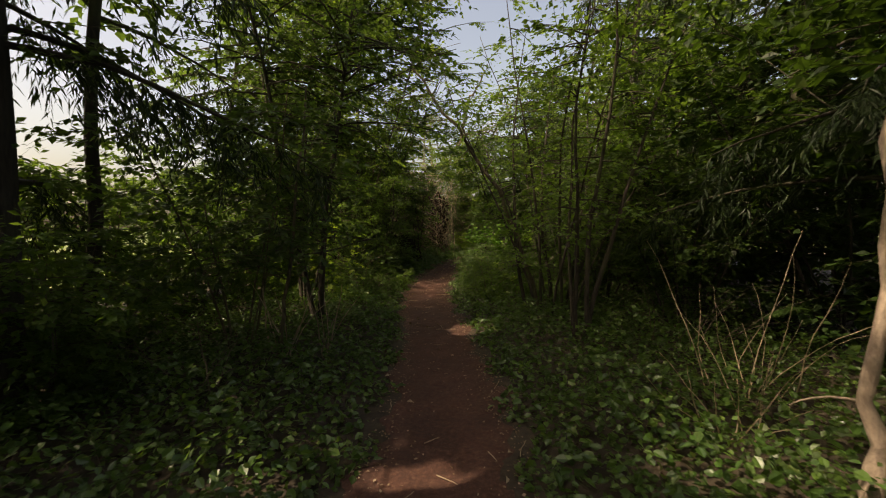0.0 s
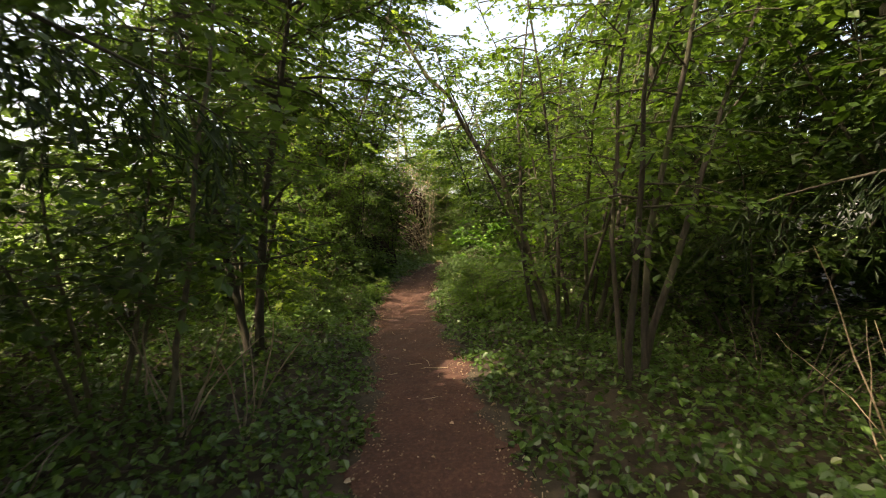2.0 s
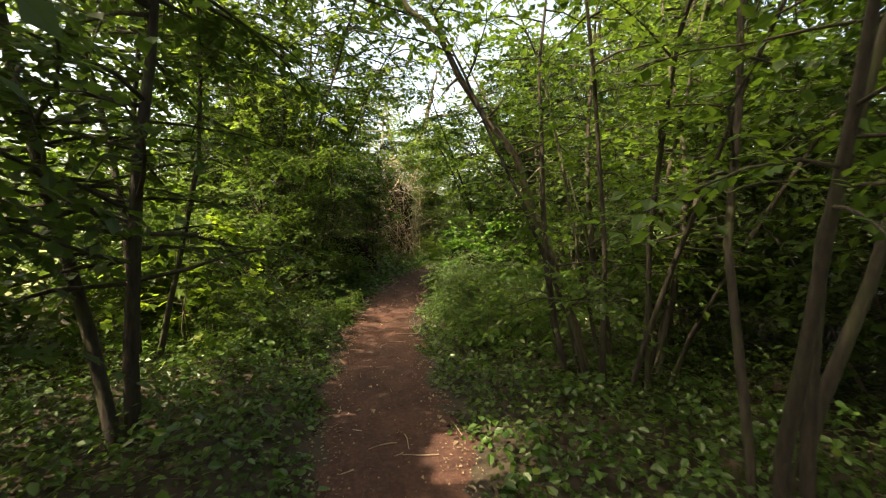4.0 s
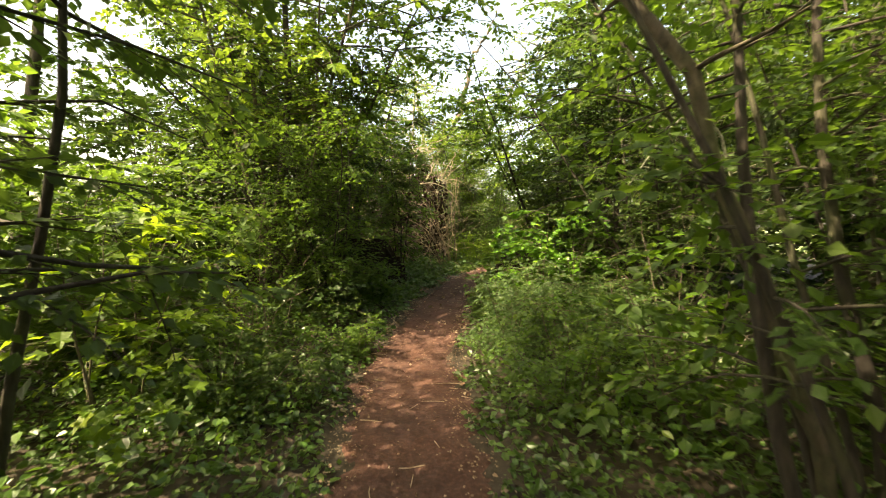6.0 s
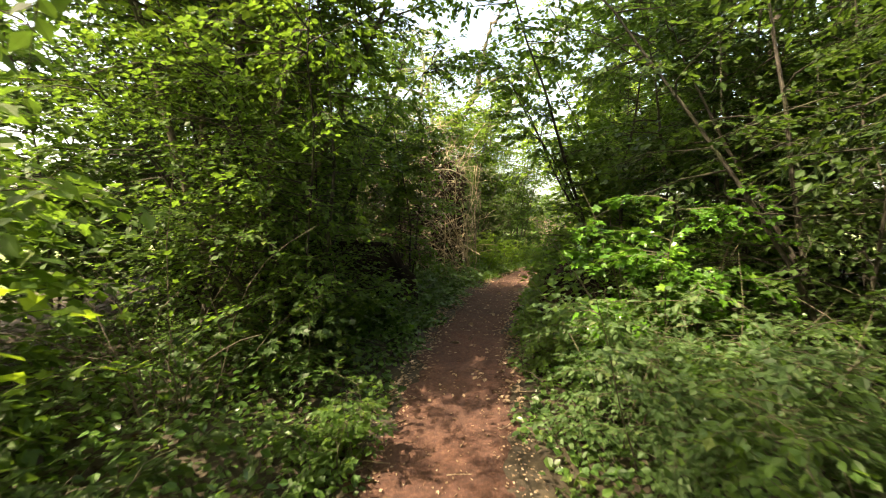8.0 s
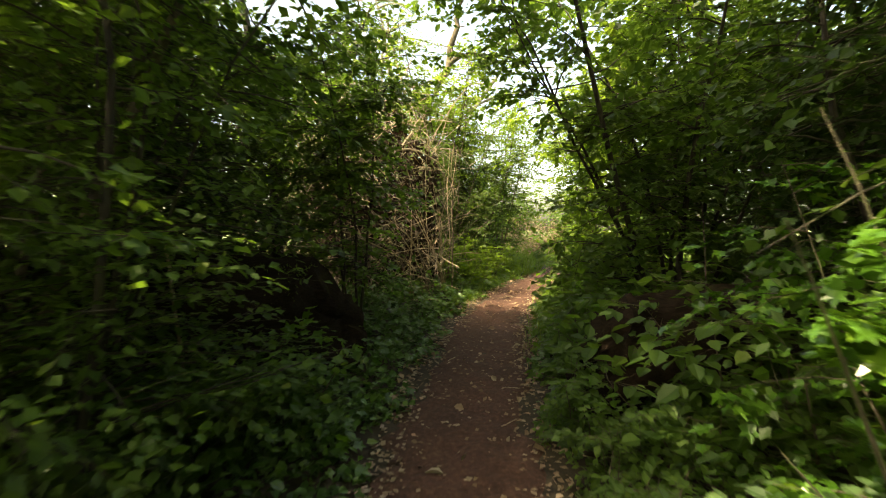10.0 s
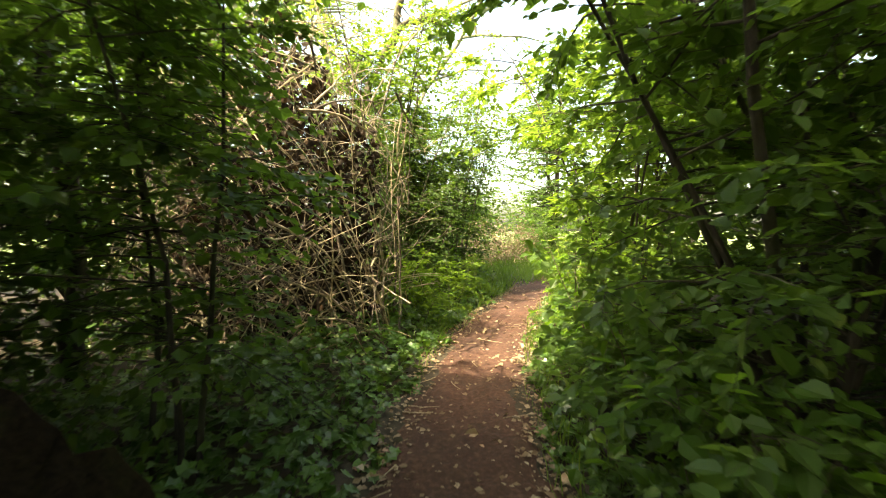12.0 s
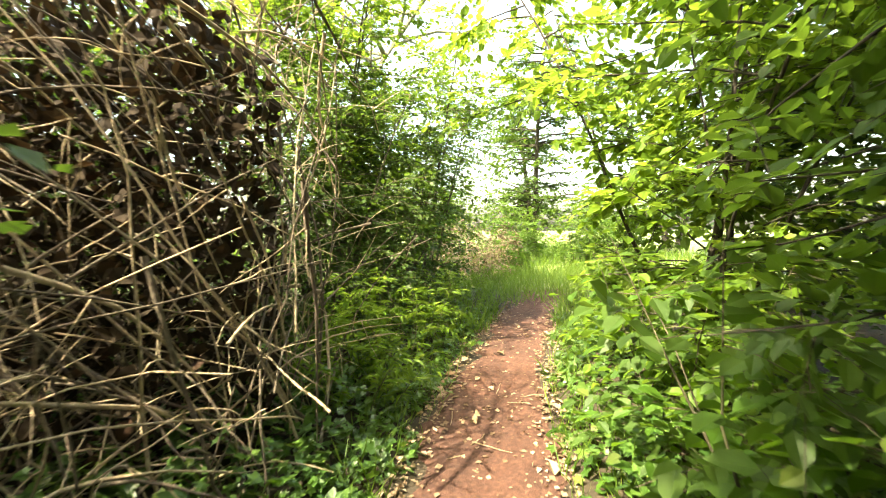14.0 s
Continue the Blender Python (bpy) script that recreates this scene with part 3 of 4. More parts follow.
shrub(25, 3.3, 10.9, 4.6, 1.6, 9, 20, 7, 8, 0.08, M_SHRUB, M_BARK, "twiggy shaded shrub behind the hazel", "twiggy_shrub", "shrub", r0=0.022, low=0.12)
shrub(26, 3.6, 8.4, 3.4, 1.4, 8, 16, 7, 8, 0.08, M_SHRUB, M_BARK, "twiggy shaded shrub behind the hazel", "twiggy_shrub", "shrub", r0=0.02, low=0.12)
shrub(27, -1.75, 11.6, 0.9, 0.7, 8, 10, 5, 8, 0.06, M_SHRUB, M_STEM, "low leafy shrub at the path edge", "low_shrub", "shrub", r0=0.008, low=0.1, sub_len=0.4, twig_len=0.25)
shrub(28, 1.0, 11.6, 1.0, 0.6, 8, 10, 5, 8, 0.05, M_HAZEL, M_STEM, "low leafy shrub at the path edge", "low_shrub", "shrub", r0=0.008, low=0.1, sub_len=0.4, twig_len=0.25)

shrub(29, -2.6, 10.2, 7.2, 1.8, 3, 30, 9, 9, 0.09, M_SHRUB, M_BARK, "dark-stemmed young maple with a dense leafy crown", "young_maple", "tree", r0=0.045, foot=0.12, low=0.42, sub_len=1.6, top=2.9)

# ---- second stretch ----
shrub(41, -1.85, 15.0, 3.7, 1.7, 12, 28, 9, 9, 0.055, M_HAZEL, M_BARK, "dense rounded shrub with small dull green leaves", "rounded_shrub", "shrub", r0=0.022, low=0.12, sub_len=0.9)
shrub(40, -2.7, 15.6, 9.0, 3.2, 7, 46, 9, 9, 0.095, M_LIME, M_STEM, "sunlit yellow-green tree above the shrubs", "field_maple", "tree", r0=0.05, low=0.36, sub_len=2.2, top=3.2)
shrub(42, -2.5, 11.2, 1.8, 0.6, 4, 7, 3, 5, 0.12, M_LIME, M_STEM, "sapling with large bright yellow-green leaves", "maple_sapling", "shrub", r0=0.012, shape=LOBED, low=0.15, lone=M_LIME_ONE)
shrub(43, 1.2, 13.1, 1.35, 1.0, 16, 16, 7, 9, 0.042, M_SNOW, M_STEM, "low twiggy shrub with small grey-green leaves beside the path", "snowberry_shrub", "shrub", r0=0.009, foot=0.6, low=0.08, sub_len=0.55, twig_len=0.3, shape=OVATE)
shrub(44, 1.65, 11.0, 1.7, 0.55, 4, 8, 4, 5, 0.11, M_HAZEL, M_STEM, "sapling with large fresh green leaves", "leafy_sapling", "shrub", r0=0.012, shape=OVATE, low=0.2, lone=M_HAZEL_ONE)
shrub(45, 2.9, 13.8, 4.8, 2.0, 9, 28, 9, 9, 0.062, M_SHRUB, M_BARK, "tall tangled shrub arching over the path edge", "tangled_shrub", "shrub", r0=0.03, low=0.1, sub_len=1.2)

shrub(47, 1.55, 13.7, 0.95, 0.6, 9, 10, 5, 8, 0.055, M_HAZEL, M_STEM, "low leafy shrub at the path edge", "low_shrub", "shrub", r0=0.008, low=0.1, sub_len=0.4, twig_len=0.25, clear=0.5)
for sd, x, y, h in ((48, 0.55, 14.9, 0.7), (49, 0.78, 16.0, 0.65), (50, -0.98, 13.2, 0.55)):
    shrub(sd, x, y, h, 0.4, 7, 9, 5, 7, 0.05, M_HAZEL, M_STEM, "low leafy growth crowding the path edge", "low_shrub", "shrub", "path edge shrubs", r0=0.006, low=0.1, sub_len=0.3, twig_len=0.2, clear=0.46)

# ---- third stretch ----
shrub(51, 1.4, 14.2, 1.95, 0.85, 10, 13, 5, 8, 0.072, M_HOLLY, M_STEM, "glossy green holly bush in a patch of sun", "holly_bush", "shrub", r0=0.012, shape=LOBED, low=0.1, sub_len=0.5, twig_len=0.3, clear=0.85)
shrub(52, 2.5, 17.9, 5.4, 1.8, 9, 30, 9, 8, 0.09, M_HAZEL, M_BARK, "tall broadleaved hazel leaning over the footpath", "tall_hazel", "tree", r0=0.032, low=0.08, sub_len=1.3, shape=OVATE, branch_parts=True)
# lighter yellow-green leaf than its neighbour: sunlight put into the colour
shrub(53, 3.5, 21.3, 4.8, 1.9, 8, 28, 9, 8, 0.10, M_LIME, M_BARK, "tall broadleaved hazel with layered sprays of leaves", "tall_hazel", "tree", r0=0.032, low=0.08, sub_len=1.3, shape=OVATE, branch_parts=True)
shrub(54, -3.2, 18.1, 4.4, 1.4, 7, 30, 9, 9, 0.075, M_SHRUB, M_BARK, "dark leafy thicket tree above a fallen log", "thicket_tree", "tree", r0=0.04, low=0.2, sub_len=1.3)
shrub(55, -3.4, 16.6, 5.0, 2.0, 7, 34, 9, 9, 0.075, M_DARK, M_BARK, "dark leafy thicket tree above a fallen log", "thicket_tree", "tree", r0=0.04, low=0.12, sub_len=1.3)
shrub(56, 1.5, 25.6, 3.7, 1.5, 10, 26, 8, 9, 0.065, M_SHRUB, M_STEM, "rounded green shrub beyond the dead bramble heap", "far_shrub", "shrub", r0=0.02, low=0.08)
shrub(57, -1.6, 23.6, 5.0, 1.7, 7, 28, 8, 9, 0.08, M_HAZEL, M_STEM, "leafy tree behind the dead bramble heap", "field_maple", "tree", r0=0.035, low=0.06)
shrub(58, 1.15, 16.9, 1.0, 0.5, 5, 7, 4, 5, 0.11, M_HAZEL, M_STEM, "large-leaved seedling beside the sawn log", "leafy_sapling", "shrub", r0=0.008, shape=OVATE, low=0.15, sub_len=0.4, lone=M_HAZEL_ONE)
shrub(59, -0.4, 28.0, 10.5, 3.2, 3, 34, 7, 8, 0.085, M_LIME, M_MOSSY, "pale-limbed tree with a thin sunlit crown", "pale_tree", "tree", r0=0.13, low=0.3, sub_len=2.2, twig_len=0.6, wobble=0.13)
shrub(60, -1.7, 14.2, 0.8, 0.5, 5, 6, 4, 5, 0.085, M_DARK, M_STEM, "low broad-leaved plant in shade", "low_shrub", "shrub", r0=0.006, shape=LOBED, sub_len=0.4, clear=0.75)

shrub(156, 0.45, 23.9, 3.5, 1.3, 10, 26, 8, 9, 0.065, M_SHRUB, M_STEM, "rounded green shrub beyond the dead bramble heap", "far_shrub", "shrub", r0=0.02, low=0.06)
shrub(157, 4.3, 29.3, 1.8, 0.9, 14, 12, 5, 6, 0.06, M_LITTER, M_DEAD, "dry pinkish-brown bush in full light beyond the wood", "dry_bush", "shrub", r0=0.01, foot=0.4, low=0.1, sub_len=0.5)

shrub(158, -3.0, 23.4, 4.2, 1.3, 7, 24, 8, 8, 0.085, M_HAZEL, M_STEM, "leafy tree beside the dead bramble heap", "field_maple", "tree", r0=0.03, low=0.25)

# stands in sun; its dark leaf colour takes the place of shade here
shrub(159, 2.8, 15.5, 5.2, 1.4, 7, 24, 8, 8, 0.075, M_DARK, M_BARK, "leafy shrub beside the sawn log, leaf colour darkened for shade", "understory_shrub", "shrub", "understory shrubs", r0=0.03, low=0.25)
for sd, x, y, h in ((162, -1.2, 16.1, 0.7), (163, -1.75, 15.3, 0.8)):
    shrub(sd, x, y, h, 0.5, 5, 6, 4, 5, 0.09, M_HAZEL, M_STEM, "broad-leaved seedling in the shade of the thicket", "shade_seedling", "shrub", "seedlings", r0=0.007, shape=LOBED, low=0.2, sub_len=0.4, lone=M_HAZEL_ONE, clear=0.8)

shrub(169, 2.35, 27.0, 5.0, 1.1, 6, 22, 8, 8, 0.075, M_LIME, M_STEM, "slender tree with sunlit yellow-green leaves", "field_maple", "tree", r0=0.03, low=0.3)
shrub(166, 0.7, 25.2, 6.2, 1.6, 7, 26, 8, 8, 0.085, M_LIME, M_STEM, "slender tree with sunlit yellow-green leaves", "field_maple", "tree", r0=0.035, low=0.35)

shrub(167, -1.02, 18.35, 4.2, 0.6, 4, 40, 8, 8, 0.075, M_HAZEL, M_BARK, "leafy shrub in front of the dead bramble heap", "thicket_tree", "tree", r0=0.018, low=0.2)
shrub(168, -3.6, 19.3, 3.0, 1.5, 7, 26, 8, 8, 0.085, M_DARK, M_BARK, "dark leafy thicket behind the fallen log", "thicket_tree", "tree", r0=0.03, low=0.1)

# ---- sawn fallen log ----


def log(seed, ends, r_a, r_b, label, name="fallen_log"):
    """A rotten trunk: rough bark, ragged sawn end, moss on the top."""
    rng = np.random.default_rng(seed)
    a, b = np.array(ends[0], float), np.array(ends[1], float)
    mid = (a + b) / 2
    root = new(name)
    root.location = (*mid[:2], float(ground_z(*mid[:2])))
    tagged(root, label, "log")
    o = np.array(root.location)
    n, m = 34, 36
    ax = unit(b - a)
    u = unit(np.cross(ax, [0, 0, 1.0]))
    w = np.cross(u, ax)
    ang = np.arange(m) * 2 * np.pi / m
    furrow = 1 + 0.05 * rng.standard_normal(m) + 0.07 * np.sin(3 * ang + 1) + 0.05 * np.sin(5 * ang)
    V = []
    for i in range(n):
        t = i / (n - 1)
        r = (r_a + (r_b - r_a) * t) * furrow * (1 + 0.045 * rng.standard_normal(m))
        c = a + (b - a) * t - o
        slant = ax[None] * (0.22 * np.cos(ang + 0.6)[:, None] + 0.02 * rng.standard_normal((m, 1))) * max(0, 1 - i / 3)
        V.append(c + r[:, None] * (np.cos(ang)[:, None] * w + np.sin(ang)[:, None] * u) + slant)
    V = np.concatenate(V)
    i, j = np.meshgrid(np.arange(n - 1) * m, np.arange(m), indexing="ij")
    k = (j + 1) % m
    part("bark", mesh_from("bark", V, np.stack([i + j, i + k, i + m + k, i + m + j], -1).reshape(-1, 4), M_LOG, True), root)
    rings = [V[:m]]
    cc = V[:m].mean(0)
    for q in (0.75, 0.5, 0.25, 0.04):
        rings.append(cc + (V[:m] - cc) * q + ax * (0.03 * rng.standard_normal((m, 1)) - 0.01))
    R = np.concatenate(rings)
    i, j = np.meshgrid(np.arange(4) * m, np.arange(m), indexing="ij")
    k = (j + 1) % m
    part("sawn_end", mesh_from("sawn_end", R, np.stack([i + k, i + j, i + m + j, i + m + k], -1).reshape(-1, 4), M_LOG, True), root, "ragged dark sawn end")
    cnt = 2600
    t = rng.random(cnt) ** 1.3 * 0.8 + 0.05
    th = 0.5 * rng.standard_normal(cnt)
    keep = np.sin(t * 23) + np.sin(th * 5 + t * 9) + 0.6 * rng.standard_normal(cnt) > -0.2
    t, th = t[keep], th[keep]
    r = (r_a + (r_b - r_a) * t) * 0.99
    out = np.cos(th)[:, None] * w + np.sin(th)[:, None] * u
    P = a + (b - a) * t[:, None] - o + r[:, None] * out
    part("moss", leaves("moss", P, out + 0.8 * rng.standard_normal(P.shape), rng.standard_normal(P.shape), 0.02 + 0.03 * rng.random(len(P)), NARROW, M_GRASS), root, kind="stuff")
    return root


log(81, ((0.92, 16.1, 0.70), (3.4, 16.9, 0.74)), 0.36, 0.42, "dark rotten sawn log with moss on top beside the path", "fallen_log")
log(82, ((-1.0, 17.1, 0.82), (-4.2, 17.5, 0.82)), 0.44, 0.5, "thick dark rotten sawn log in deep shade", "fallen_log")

# ---- heap of dead bramble canes ----
rng = np.random.default_rng(91)
heap = thing("bramble_heap", -0.88, 21.1, "tall heap of dead dry bramble canes", "bramble")
ho = np.array(heap.location)
extra, laterals = [[], []], []
for i in range(460):
    a = rng.random() * 2 * np.pi
    z = 0.15 + 3.3 * rng.random() ** 0.9
    shell = 0.70 + 0.38 * rng.random()
    fat = math.sqrt(max(0.12, 1.05 - (max(z - 1.3, 0) / 2.3) ** 2)) * shell
    c = np.array([1.42 * fat * math.cos(a), 1.1 * fat * math.sin(a), z])
    if i % 3 == 0:
        pts = bent(rng, (c[0], c[1], -0.03), (0.55 * rng.standard_normal() - 0.35 * c[0], 0.55 * rng.standard_normal() - 0.35 * c[1], 1), 1.6 + 1.8 * rng.random(), 8, 0.09, 0.10)
    else:
        e = a + np.pi / 2 + 0.6 * rng.standard_normal()
        hd = np.array([math.cos(e), math.sin(e), 1.1 * rng.standard_normal()])
        ln = 0.7 + 1.5 * rng.random() ** 1.3
        pts = bent(rng, c - unit(hd) * ln * 0.5, hd, ln, 8, 0.12 if rng.random() < 0.5 else 0.0, 0.09)
    pts[:, 2] = np.maximum(pts[:, 2], 0.02)
    if not clear_of_walk(pts, ho, 0.75).all():
        continue
    line = (pts, 0.0045 + 0.012 * rng.random() ** 2.2, 0.003)
    for q in rng.integers(1, 7, 2 if i % 3 else 4):
        side = bent(rng, pts[q], unit(pts[q + 1] - pts[q]) + 0.9 * rng.standard_normal(3), 0.12 + 0.45 * rng.random(), 8, 0.05, 0.10)
        if clear_of_walk(side, ho, 0.7).all():
            laterals.append((side, 0.004, 0.0018))
    if i < 330:
        part("cane", tubes("cane", [line], M_DEAD if i % 5 < 3 else M_DULL, 5), heap)
    else:
        extra[i % 2].append(line)
part("cane_mass", tubes("cane_mass", extra[0], M_DULL, 4), heap, kind="stuff")
part("shoot_mass", tubes("shoot_mass", laterals, M_DEAD, 4), heap, kind="stuff")
part("cane_mass", tubes("cane_mass", extra[1], M_DULL, 4), heap, kind="stuff")
# dark leaf mass added inside the heap in place of its deep shade
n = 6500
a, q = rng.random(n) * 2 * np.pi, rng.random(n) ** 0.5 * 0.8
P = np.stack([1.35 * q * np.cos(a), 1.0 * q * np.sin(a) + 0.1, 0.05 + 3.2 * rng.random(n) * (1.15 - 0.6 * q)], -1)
part("dead_leaves", leaves("dead_leaves", P, rng.standard_normal((n, 3)), rng.standard_normal((n, 3)), 0.05 + 0.07 * rng.random(n), OVATE, M_BROWN), heap, "dark brown leaf mass added as the heap's shaded inside", kind="stuff")

# ---- leaves and twigs lying on the path ----
rng = np.random.default_rng(95)
blade = mesh_from("fallen_leaf", OVATE[0] * (1, 1, 2.2), OVATE[1], M_FALLEN)
for i in range(300):
    y = 4 + 20 * rng.random() ** 0.75
    e = rng.random()
    x = float(path_x(y)) + (0.62 * (2 * e - 1) if i % 2 else math.copysign(0.38 + 0.25 * rng.random(), e - 0.5))
    ob = new("fallen_leaf", blade)
    s = (0.02 + 0.05 * rng.random() ** 1.6) * (1.45 if y > 14 else 1.0)
    ob.matrix_basis = pose(x, y, float(ground_z(x, y)) + 0.028, 25 * rng.standard_normal(), 25 * rng.standard_normal(), 360 * rng.random()) @ Matrix.Scale(s, 4)
    tagged(ob, "small dry fallen leaf on the earth path", "leaf", "fallen leaves")
for i in range(70):
    y = 2.5 + 20 * rng.random()
    x = float(path_x(y)) + 0.55 * (2 * rng.random() - 1)
    a = rng.random() * 2 * np.pi
    ln = 0.08 + 0.22 * rng.random()
    pts = bent(rng, (0, 0, 0), (math.cos(a), math.sin(a), 0), ln, 5, 0, 0.12)
    pts[:, 2] = 0.004
    ob = new("twig", tubes("twig", [(pts, 0.004, 0.002)], M_DEAD, 5))
    ob.location = (x, y, float(ground_z(x, y)) + 0.022)
    tagged(ob, "dry brown twig lying on the earth path", "twig", "fallen twigs")
n = 7500
Y = 1 + 25 * rng.random(n) ** 0.8
X = path_x(Y) + np.where(rng.random(n) < 0.5, -1, 1) * (0.30 + 0.28 * rng.random(n) ** 0.6)
X = np.where(rng.random(n) < 0.25, path_x(Y) + rng.uniform(-0.5, 0.5, n), X)
P = np.stack([X, Y, ground_z(X, Y) + 0.026], -1)
tagged(new("litter", leaves("litter", P, rng.standard_normal((n, 3)) * (1, 1, 0.15), np.array([0, 0, 1.0]) + 0.3 * rng.standard_normal((n, 3)),
                            (0.008 + 0.022 * rng.random(n)) * np.where(Y > 14, 1.9, 1.0), DIAMOND, M_LITTER)), "dry leaf crumbs and chips along the path edges", "leaf litter", kind="stuff")


# ---- single stems, dead wood ----


def rod(name, pts, r0, r1, mat, label, category, group="", sides=7, side_twigs=0, seed=1, n=14):
    """One stem through the given places, smoothed, with a few bare side twigs."""
    rng = np.random.default_rng(seed)
    P = np.array(pts, float)
    t = np.linspace(0, len(P) - 1, n)
    Q = np.stack([np.interp(t, np.arange(len(P)), P[:, i]) for i in range(3)], -1)
    for _ in range(2):
        Q[1:-1] = (Q[:-2] + 2 * Q[1:-1] + Q[2:]) / 4
    o = Q[0].copy()
    o[2] = float(ground_z(o[0], o[1])) if Q[0][2] < 0.3 + rise(o[1]) else Q[0][2]
    Q = Q - o
    Q[1:-1] += r0 * 0.5 * rng.standard_normal((n - 2, 3))
    root = new(name)
    root.location = o
    tagged(root, label, category, group)
    part("stem", tubes("stem", [(Q, r0, r1)], mat, sides, 0.08), root)
    for i in range(side_twigs):
        j = 3 + rng.integers(n - 4)
        a = rng.random() * 2 * np.pi
        part("twig", tubes("twig", [(bent(rng, Q[j], (math.cos(a), math.sin(a), 0.6 * rng.standard_normal()), 0.15 + 0.4 * rng.random(), 6, 0.02, 0.15), r1 * 0.8, r1 * 0.25)], mat, 4), root)
    return root


def tuft(seed, x, y, count, height, spread, r, mat, label, name="dead_stalks", sag=0.05, group=""):
    """A loose tuft of bare stalks."""
    rng = np.random.default_rng(seed)
    root = thing(name, x, y, label, "dead plant", group)
    for i in range(count):
        a = rng.random() * 2 * np.pi
        q = spread * 0.4 * rng.random()
        pts = bent(rng, (q * math.cos(a), q * math.sin(a), -0.03), (spread / height * math.cos(a) * rng.random() * 1.6, spread / height * math.sin(a) * rng.random() * 1.6, 1), height * (0.5 + 0.6 * rng.random()), 8, sag, 0.10)
        part("stalk", tubes("stalk", [(pts, r * (0.6 + 0.6 * rng.random()), r * 0.35)], mat, 5), root)
    return root


rod("leaning_hazel", ((1.74, 9.8, -0.05), (1.58, 9.82, 0.6), (1.28, 9.86, 1.55), (0.86, 9.9, 2.43), (0.3, 9.95, 3.3), (-0.2, 10.0, 4.0), (-0.6, 10.1, 4.5)), 0.05, 0.02, M_STEM, "mossy hazel stem leaning over the footpath", "tree", side_twigs=8, seed=4)
rod("slender_tree", ((2.10, 3.70, -0.05), (2.14, 3.75, 0.35), (2.24, 3.85, 0.9), (2.27, 3.87, 1.7), (2.3, 3.9, 2.5)), 0.06, 0.012, M_PALE, "pale peeling slender trunk in ground ivy", "tree", seed=5, side_twigs=4)
rod("dead_branch", ((2.7, 11.5, -0.02), (2.35, 11.4, 1.4), (1.95, 11.25, 2.5), (1.6, 11.15, 2.35), (1.2, 11.0, 1.85)), 0.017, 0.005, M_MOSSY, "pale mossy dead branch hanging beside the path", "branch", side_twigs=12, seed=6)
rod("slender_tree", ((-2.25, 19.9, 0.2), (-2.15, 19.7, 1.8), (-2.05, 19.4, 3.4), (-2.5, 19.3, 4.8)), 0.09, 0.05, M_BARK, "dark slender trunk in the thicket", "tree", seed=7, side_twigs=5)
rod("slender_tree", ((-3.0, 16.2, 0.1), (-3.2, 16.4, 2.4), (-3.3, 16.5, 5.0)), 0.08, 0.05, M_BARK, "dark slender trunk in the thicket", "tree", seed=8, side_twigs=5)
for sd, pts in ((12, ((-0.3, 27.6, 4.0), (0.5, 27.4, 5.6), (1.0, 27.2, 6.6), (1.6, 27.2, 7.0), (2.1, 27.3, 6.8), (2.7, 27.2, 7.1), (3.0, 27.2, 6.6))),
                (13, ((0.6, 27.5, 5.8), (1.1, 27.4, 7.2), (1.3, 27.3, 8.6), (1.9, 27.3, 9.4), (2.4, 27.3, 10.6)))):
    rod("pale_limb", pts, 0.11, 0.03, M_STEM, "crooked pale lichen-grey limb against the sky", "branch", "pale limbs", seed=sd, side_twigs=22, n=22)
rod("dry_sapling", ((-1.55, 15.7, 0.1), (-1.62, 15.75, 0.9), (-1.72, 15.8, 1.6)), 0.012, 0.007, M_DEAD, "thin dry leafless sapling in front of the log", "sapling", seed=9, side_twigs=2)
rod("dry_sapling", ((1.86, 16.35, 0.85), (1.84, 16.35, 1.3), (1.8, 16.35, 1.75)), 0.006, 0.004, M_DULL, "thin dry leafless shoot on the mossy log", "sapling", seed=10, side_twigs=1)
rod("slender_tree", ((-1.9, 6.7, -0.03), (-1.82, 6.75, 0.8), (-1.68, 6.8, 1.9), (-1.6, 6.9, 3.2)), 0.026, 0.012, M_STEM, "slanting mossy stem in the shaded hedge", "tree", seed=11, side_twigs=4)
tuft(101, -1.86, 6.76, 7, 1.0, 0.25, 0.011, M_PALE, "pale bare stems under the hedge shrubs", "dead_shrub", 0.0)
tuft(102, -1.45, 6.86, 6, 0.9, 0.25, 0.010, M_PALE, "pale bare stems under the hedge shrubs", "dead_shrub", 0.0)
tuft(103, -2.27, 5.5, 9, 0.8, 0.7, 0.007, M_DULL, "dry bramble stalks in the shade", "dead_stalks", 0.12)
tuft(104, -2.65, 7.36, 9, 0.9, 0.7, 0.007, M_DULL, "dry bramble stalks in the shade", "dead_stalks", 0.12)
tuft(105, 2.1, 4.8, 12, 0.8, 0.5, 0.005, M_DEAD, "thin dry straw-coloured stalks above the ivy", "dead_stalks", 0.05)
tuft(106, 2.75, 5.65, 14, 1.5, 0.9, 0.006, M_DEAD, "bare pale twigs above the ivy", "dead_stalks", 0.08)
tuft(107, 2.9, 7.1, 16, 1.5, 1.2, 0.006, M_DULL, "bare pale twigs above the ivy", "dead_stalks", 0.10)
tuft(108, -2.35, 13.75, 22, 1.7, 0.8, 0.006, M_DULL, "dead grey bramble canes drooping under the shrub", "dead_canes", 0.16)
tuft(110, 2.6, 12.4, 18, 2.4, 1.2, 0.006, M_DULL, "bare tangled canes in the shrubs", "dead_canes", 0.12)

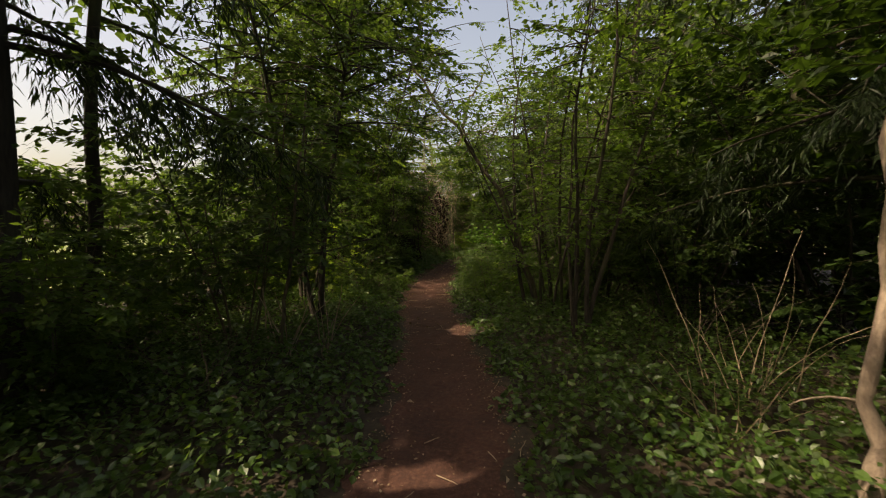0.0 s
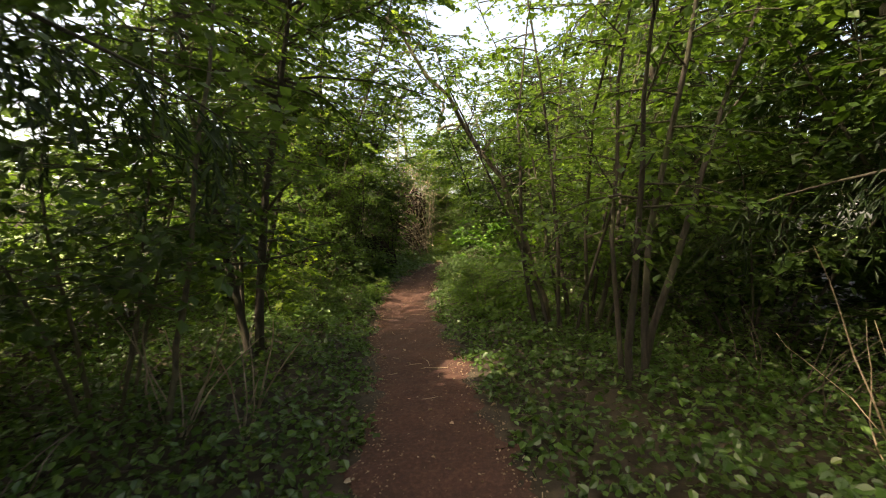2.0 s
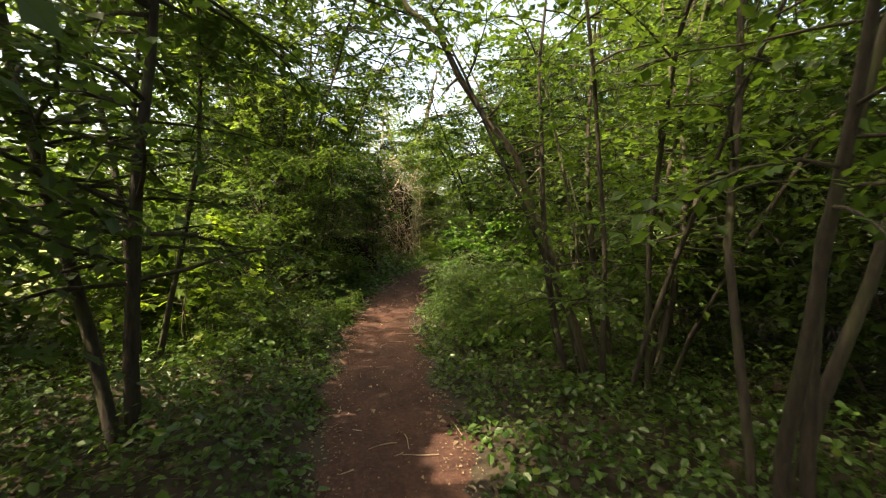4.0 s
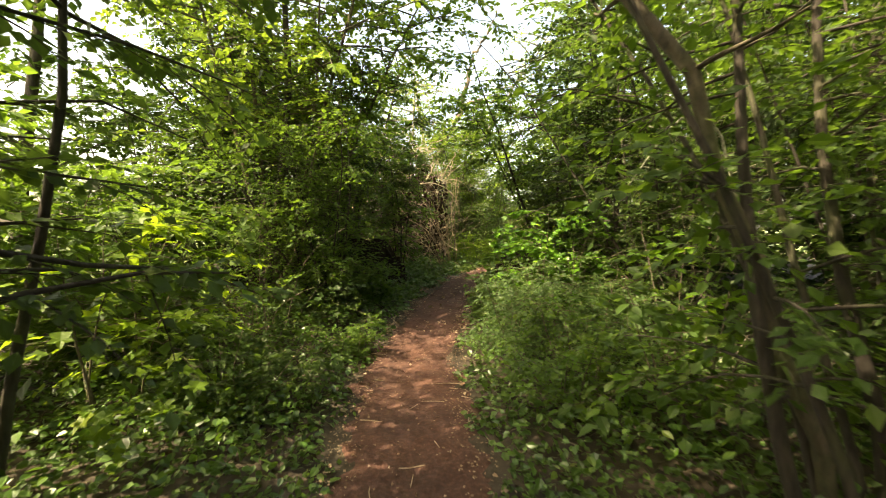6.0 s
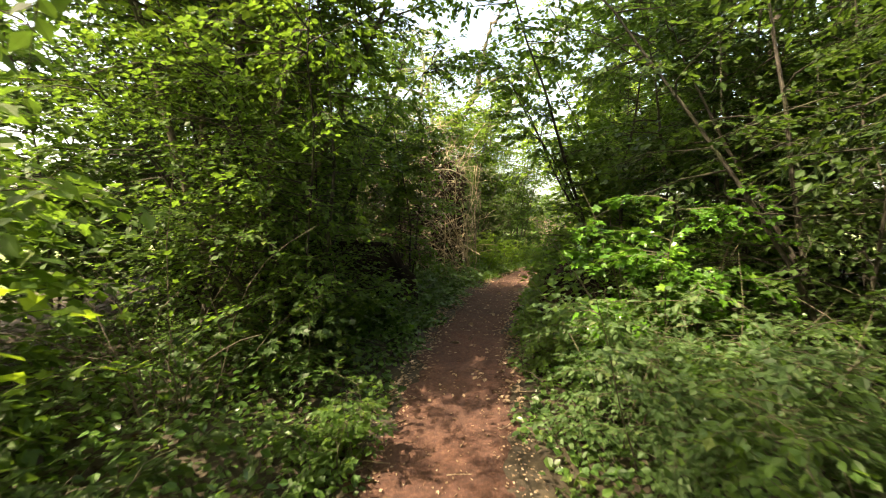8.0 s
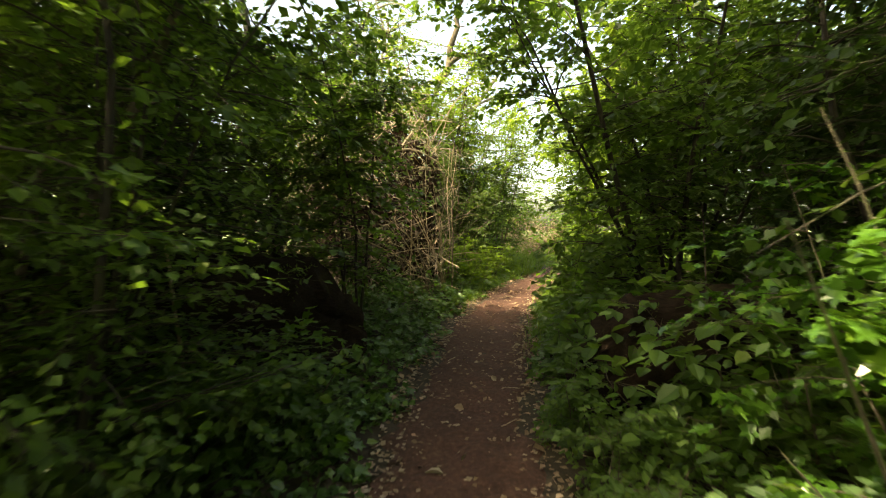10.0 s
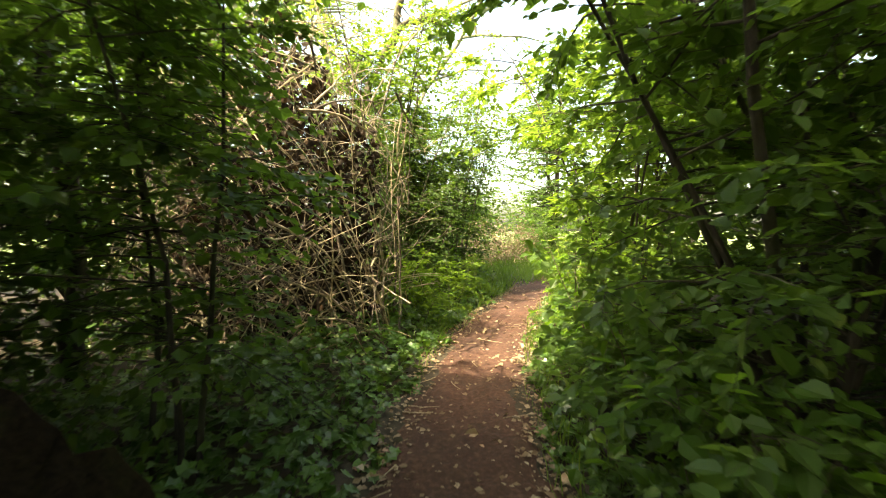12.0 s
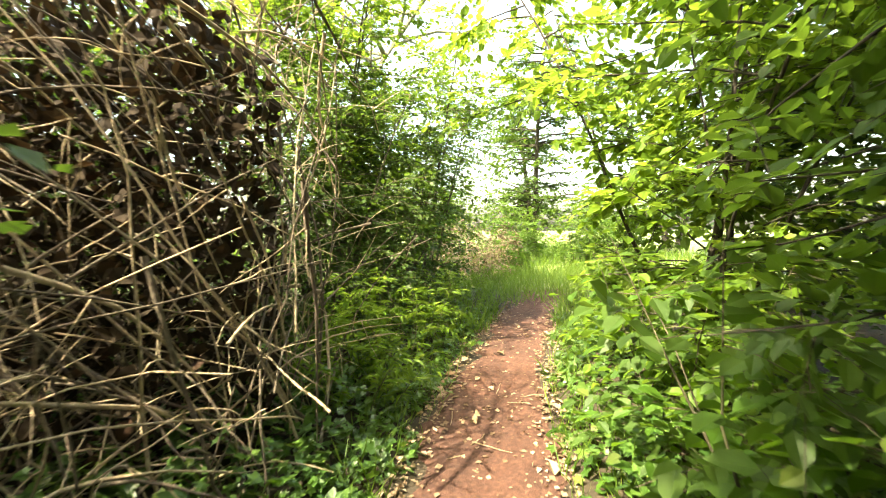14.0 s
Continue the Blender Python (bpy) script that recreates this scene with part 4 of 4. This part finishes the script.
# ---- herbs and saplings near the end ----
for sd, x, y, h in ((121, 1.0, 22.3, 0.9), (122, 1.45, 23.0, 1.0), (123, 0.7, 21.7, 0.7), (124, 2.0, 23.9, 0.9), (125, 0.75, 22.9, 1.1)):
    shrub(sd, x, y, h, 0.35, 9, 8, 2, 4, 0.10, M_LIME, M_STEM, "upright leafy herb with narrow yellow-green leaves", "tall_herb", "herb", "tall herbs", r0=0.005, foot=0.25, low=0.2, sub_len=0.10, twig_len=0.12, shape=LANCE, upward=0.6, clear=0.5)
for sd, x, y, h, sz in ((131, 1.9, 18.5, 1.3, 0.11), (132, 2.15, 19.5, 1.6, 0.12), (133, 2.7, 20.7, 1.4, 0.11), (134, 1.5, 17.2, 0.8, 0.11), (135, 1.35, 15.4, 0.7, 0.09), (136, 1.75, 15.3, 1.0, 0.10), (137, 2.5, 15.1, 1.2, 0.10), (139, 1.7, 15.8, 1.15, 0.11), (140, 2.35, 16.0, 1.2, 0.11), (138, 1.0, 16.75, 0.6, 0.10)):
    shrub(sd, x, y, h, 0.6, 5, 7, 4, 5, sz, M_HAZEL, M_STEM, "large-leaved green sapling at the path edge", "leafy_sapling", "shrub", "saplings", r0=0.009, shape=OVATE, low=0.15, sub_len=0.5, lone=M_HAZEL_ONE, clear=0.6)


def grass(name, seed, x0, x1, y0, y1, count, height, label, near=9.0):
    rng = np.random.default_rng(seed)
    X, Y = rng.uniform(x0, x1, count), rng.uniform(y0, y1, count)
    d = np.abs(X - path_x(Y))
    keep = ((d > 0.42 + 0.12 * rng.random(count)) | (Y > 25.5 + 1.6 * rng.random(count))) & (d < near)
    X, Y = X[keep], Y[keep]
    n = len(X)
    P = np.stack([X, Y, ground_z(X, Y)], -1)
    al = np.array([0, 0, 1.0]) + 0.45 * rng.standard_normal((n, 3)) * (1, 1, 0)
    return tagged(new(name, leaves(name, P, al, rng.standard_normal((n, 3)), height * (0.5 + 0.8 * rng.random(n)), GRASS_BLADE, M_GRASS)), label, "grass", kind="stuff")


GRASS_BLADE = (np.array([(-0.02, 0, 0), (0.02, 0, 0), (0.016, 0.55, -0.05), (-0.016, 0.55, -0.05), (0, 1, -0.25)], float), np.array([(0, 1, 2), (0, 2, 3), (3, 2, 4)]))
grass("grass", 141, 1.5, 9, 23.5, 31, 9000, 0.38, "soft green grass where the path leaves the wood")
grass("grass", 142, 0.5, 4.0, 17.5, 24, 5000, 0.2, "short green grass along the path edge", near=0.95)
grass("meadow_grass", 143, -6, 16, 30, 48, 12000, 0.6, "tall pale meadow grass beyond the wood", near=30)
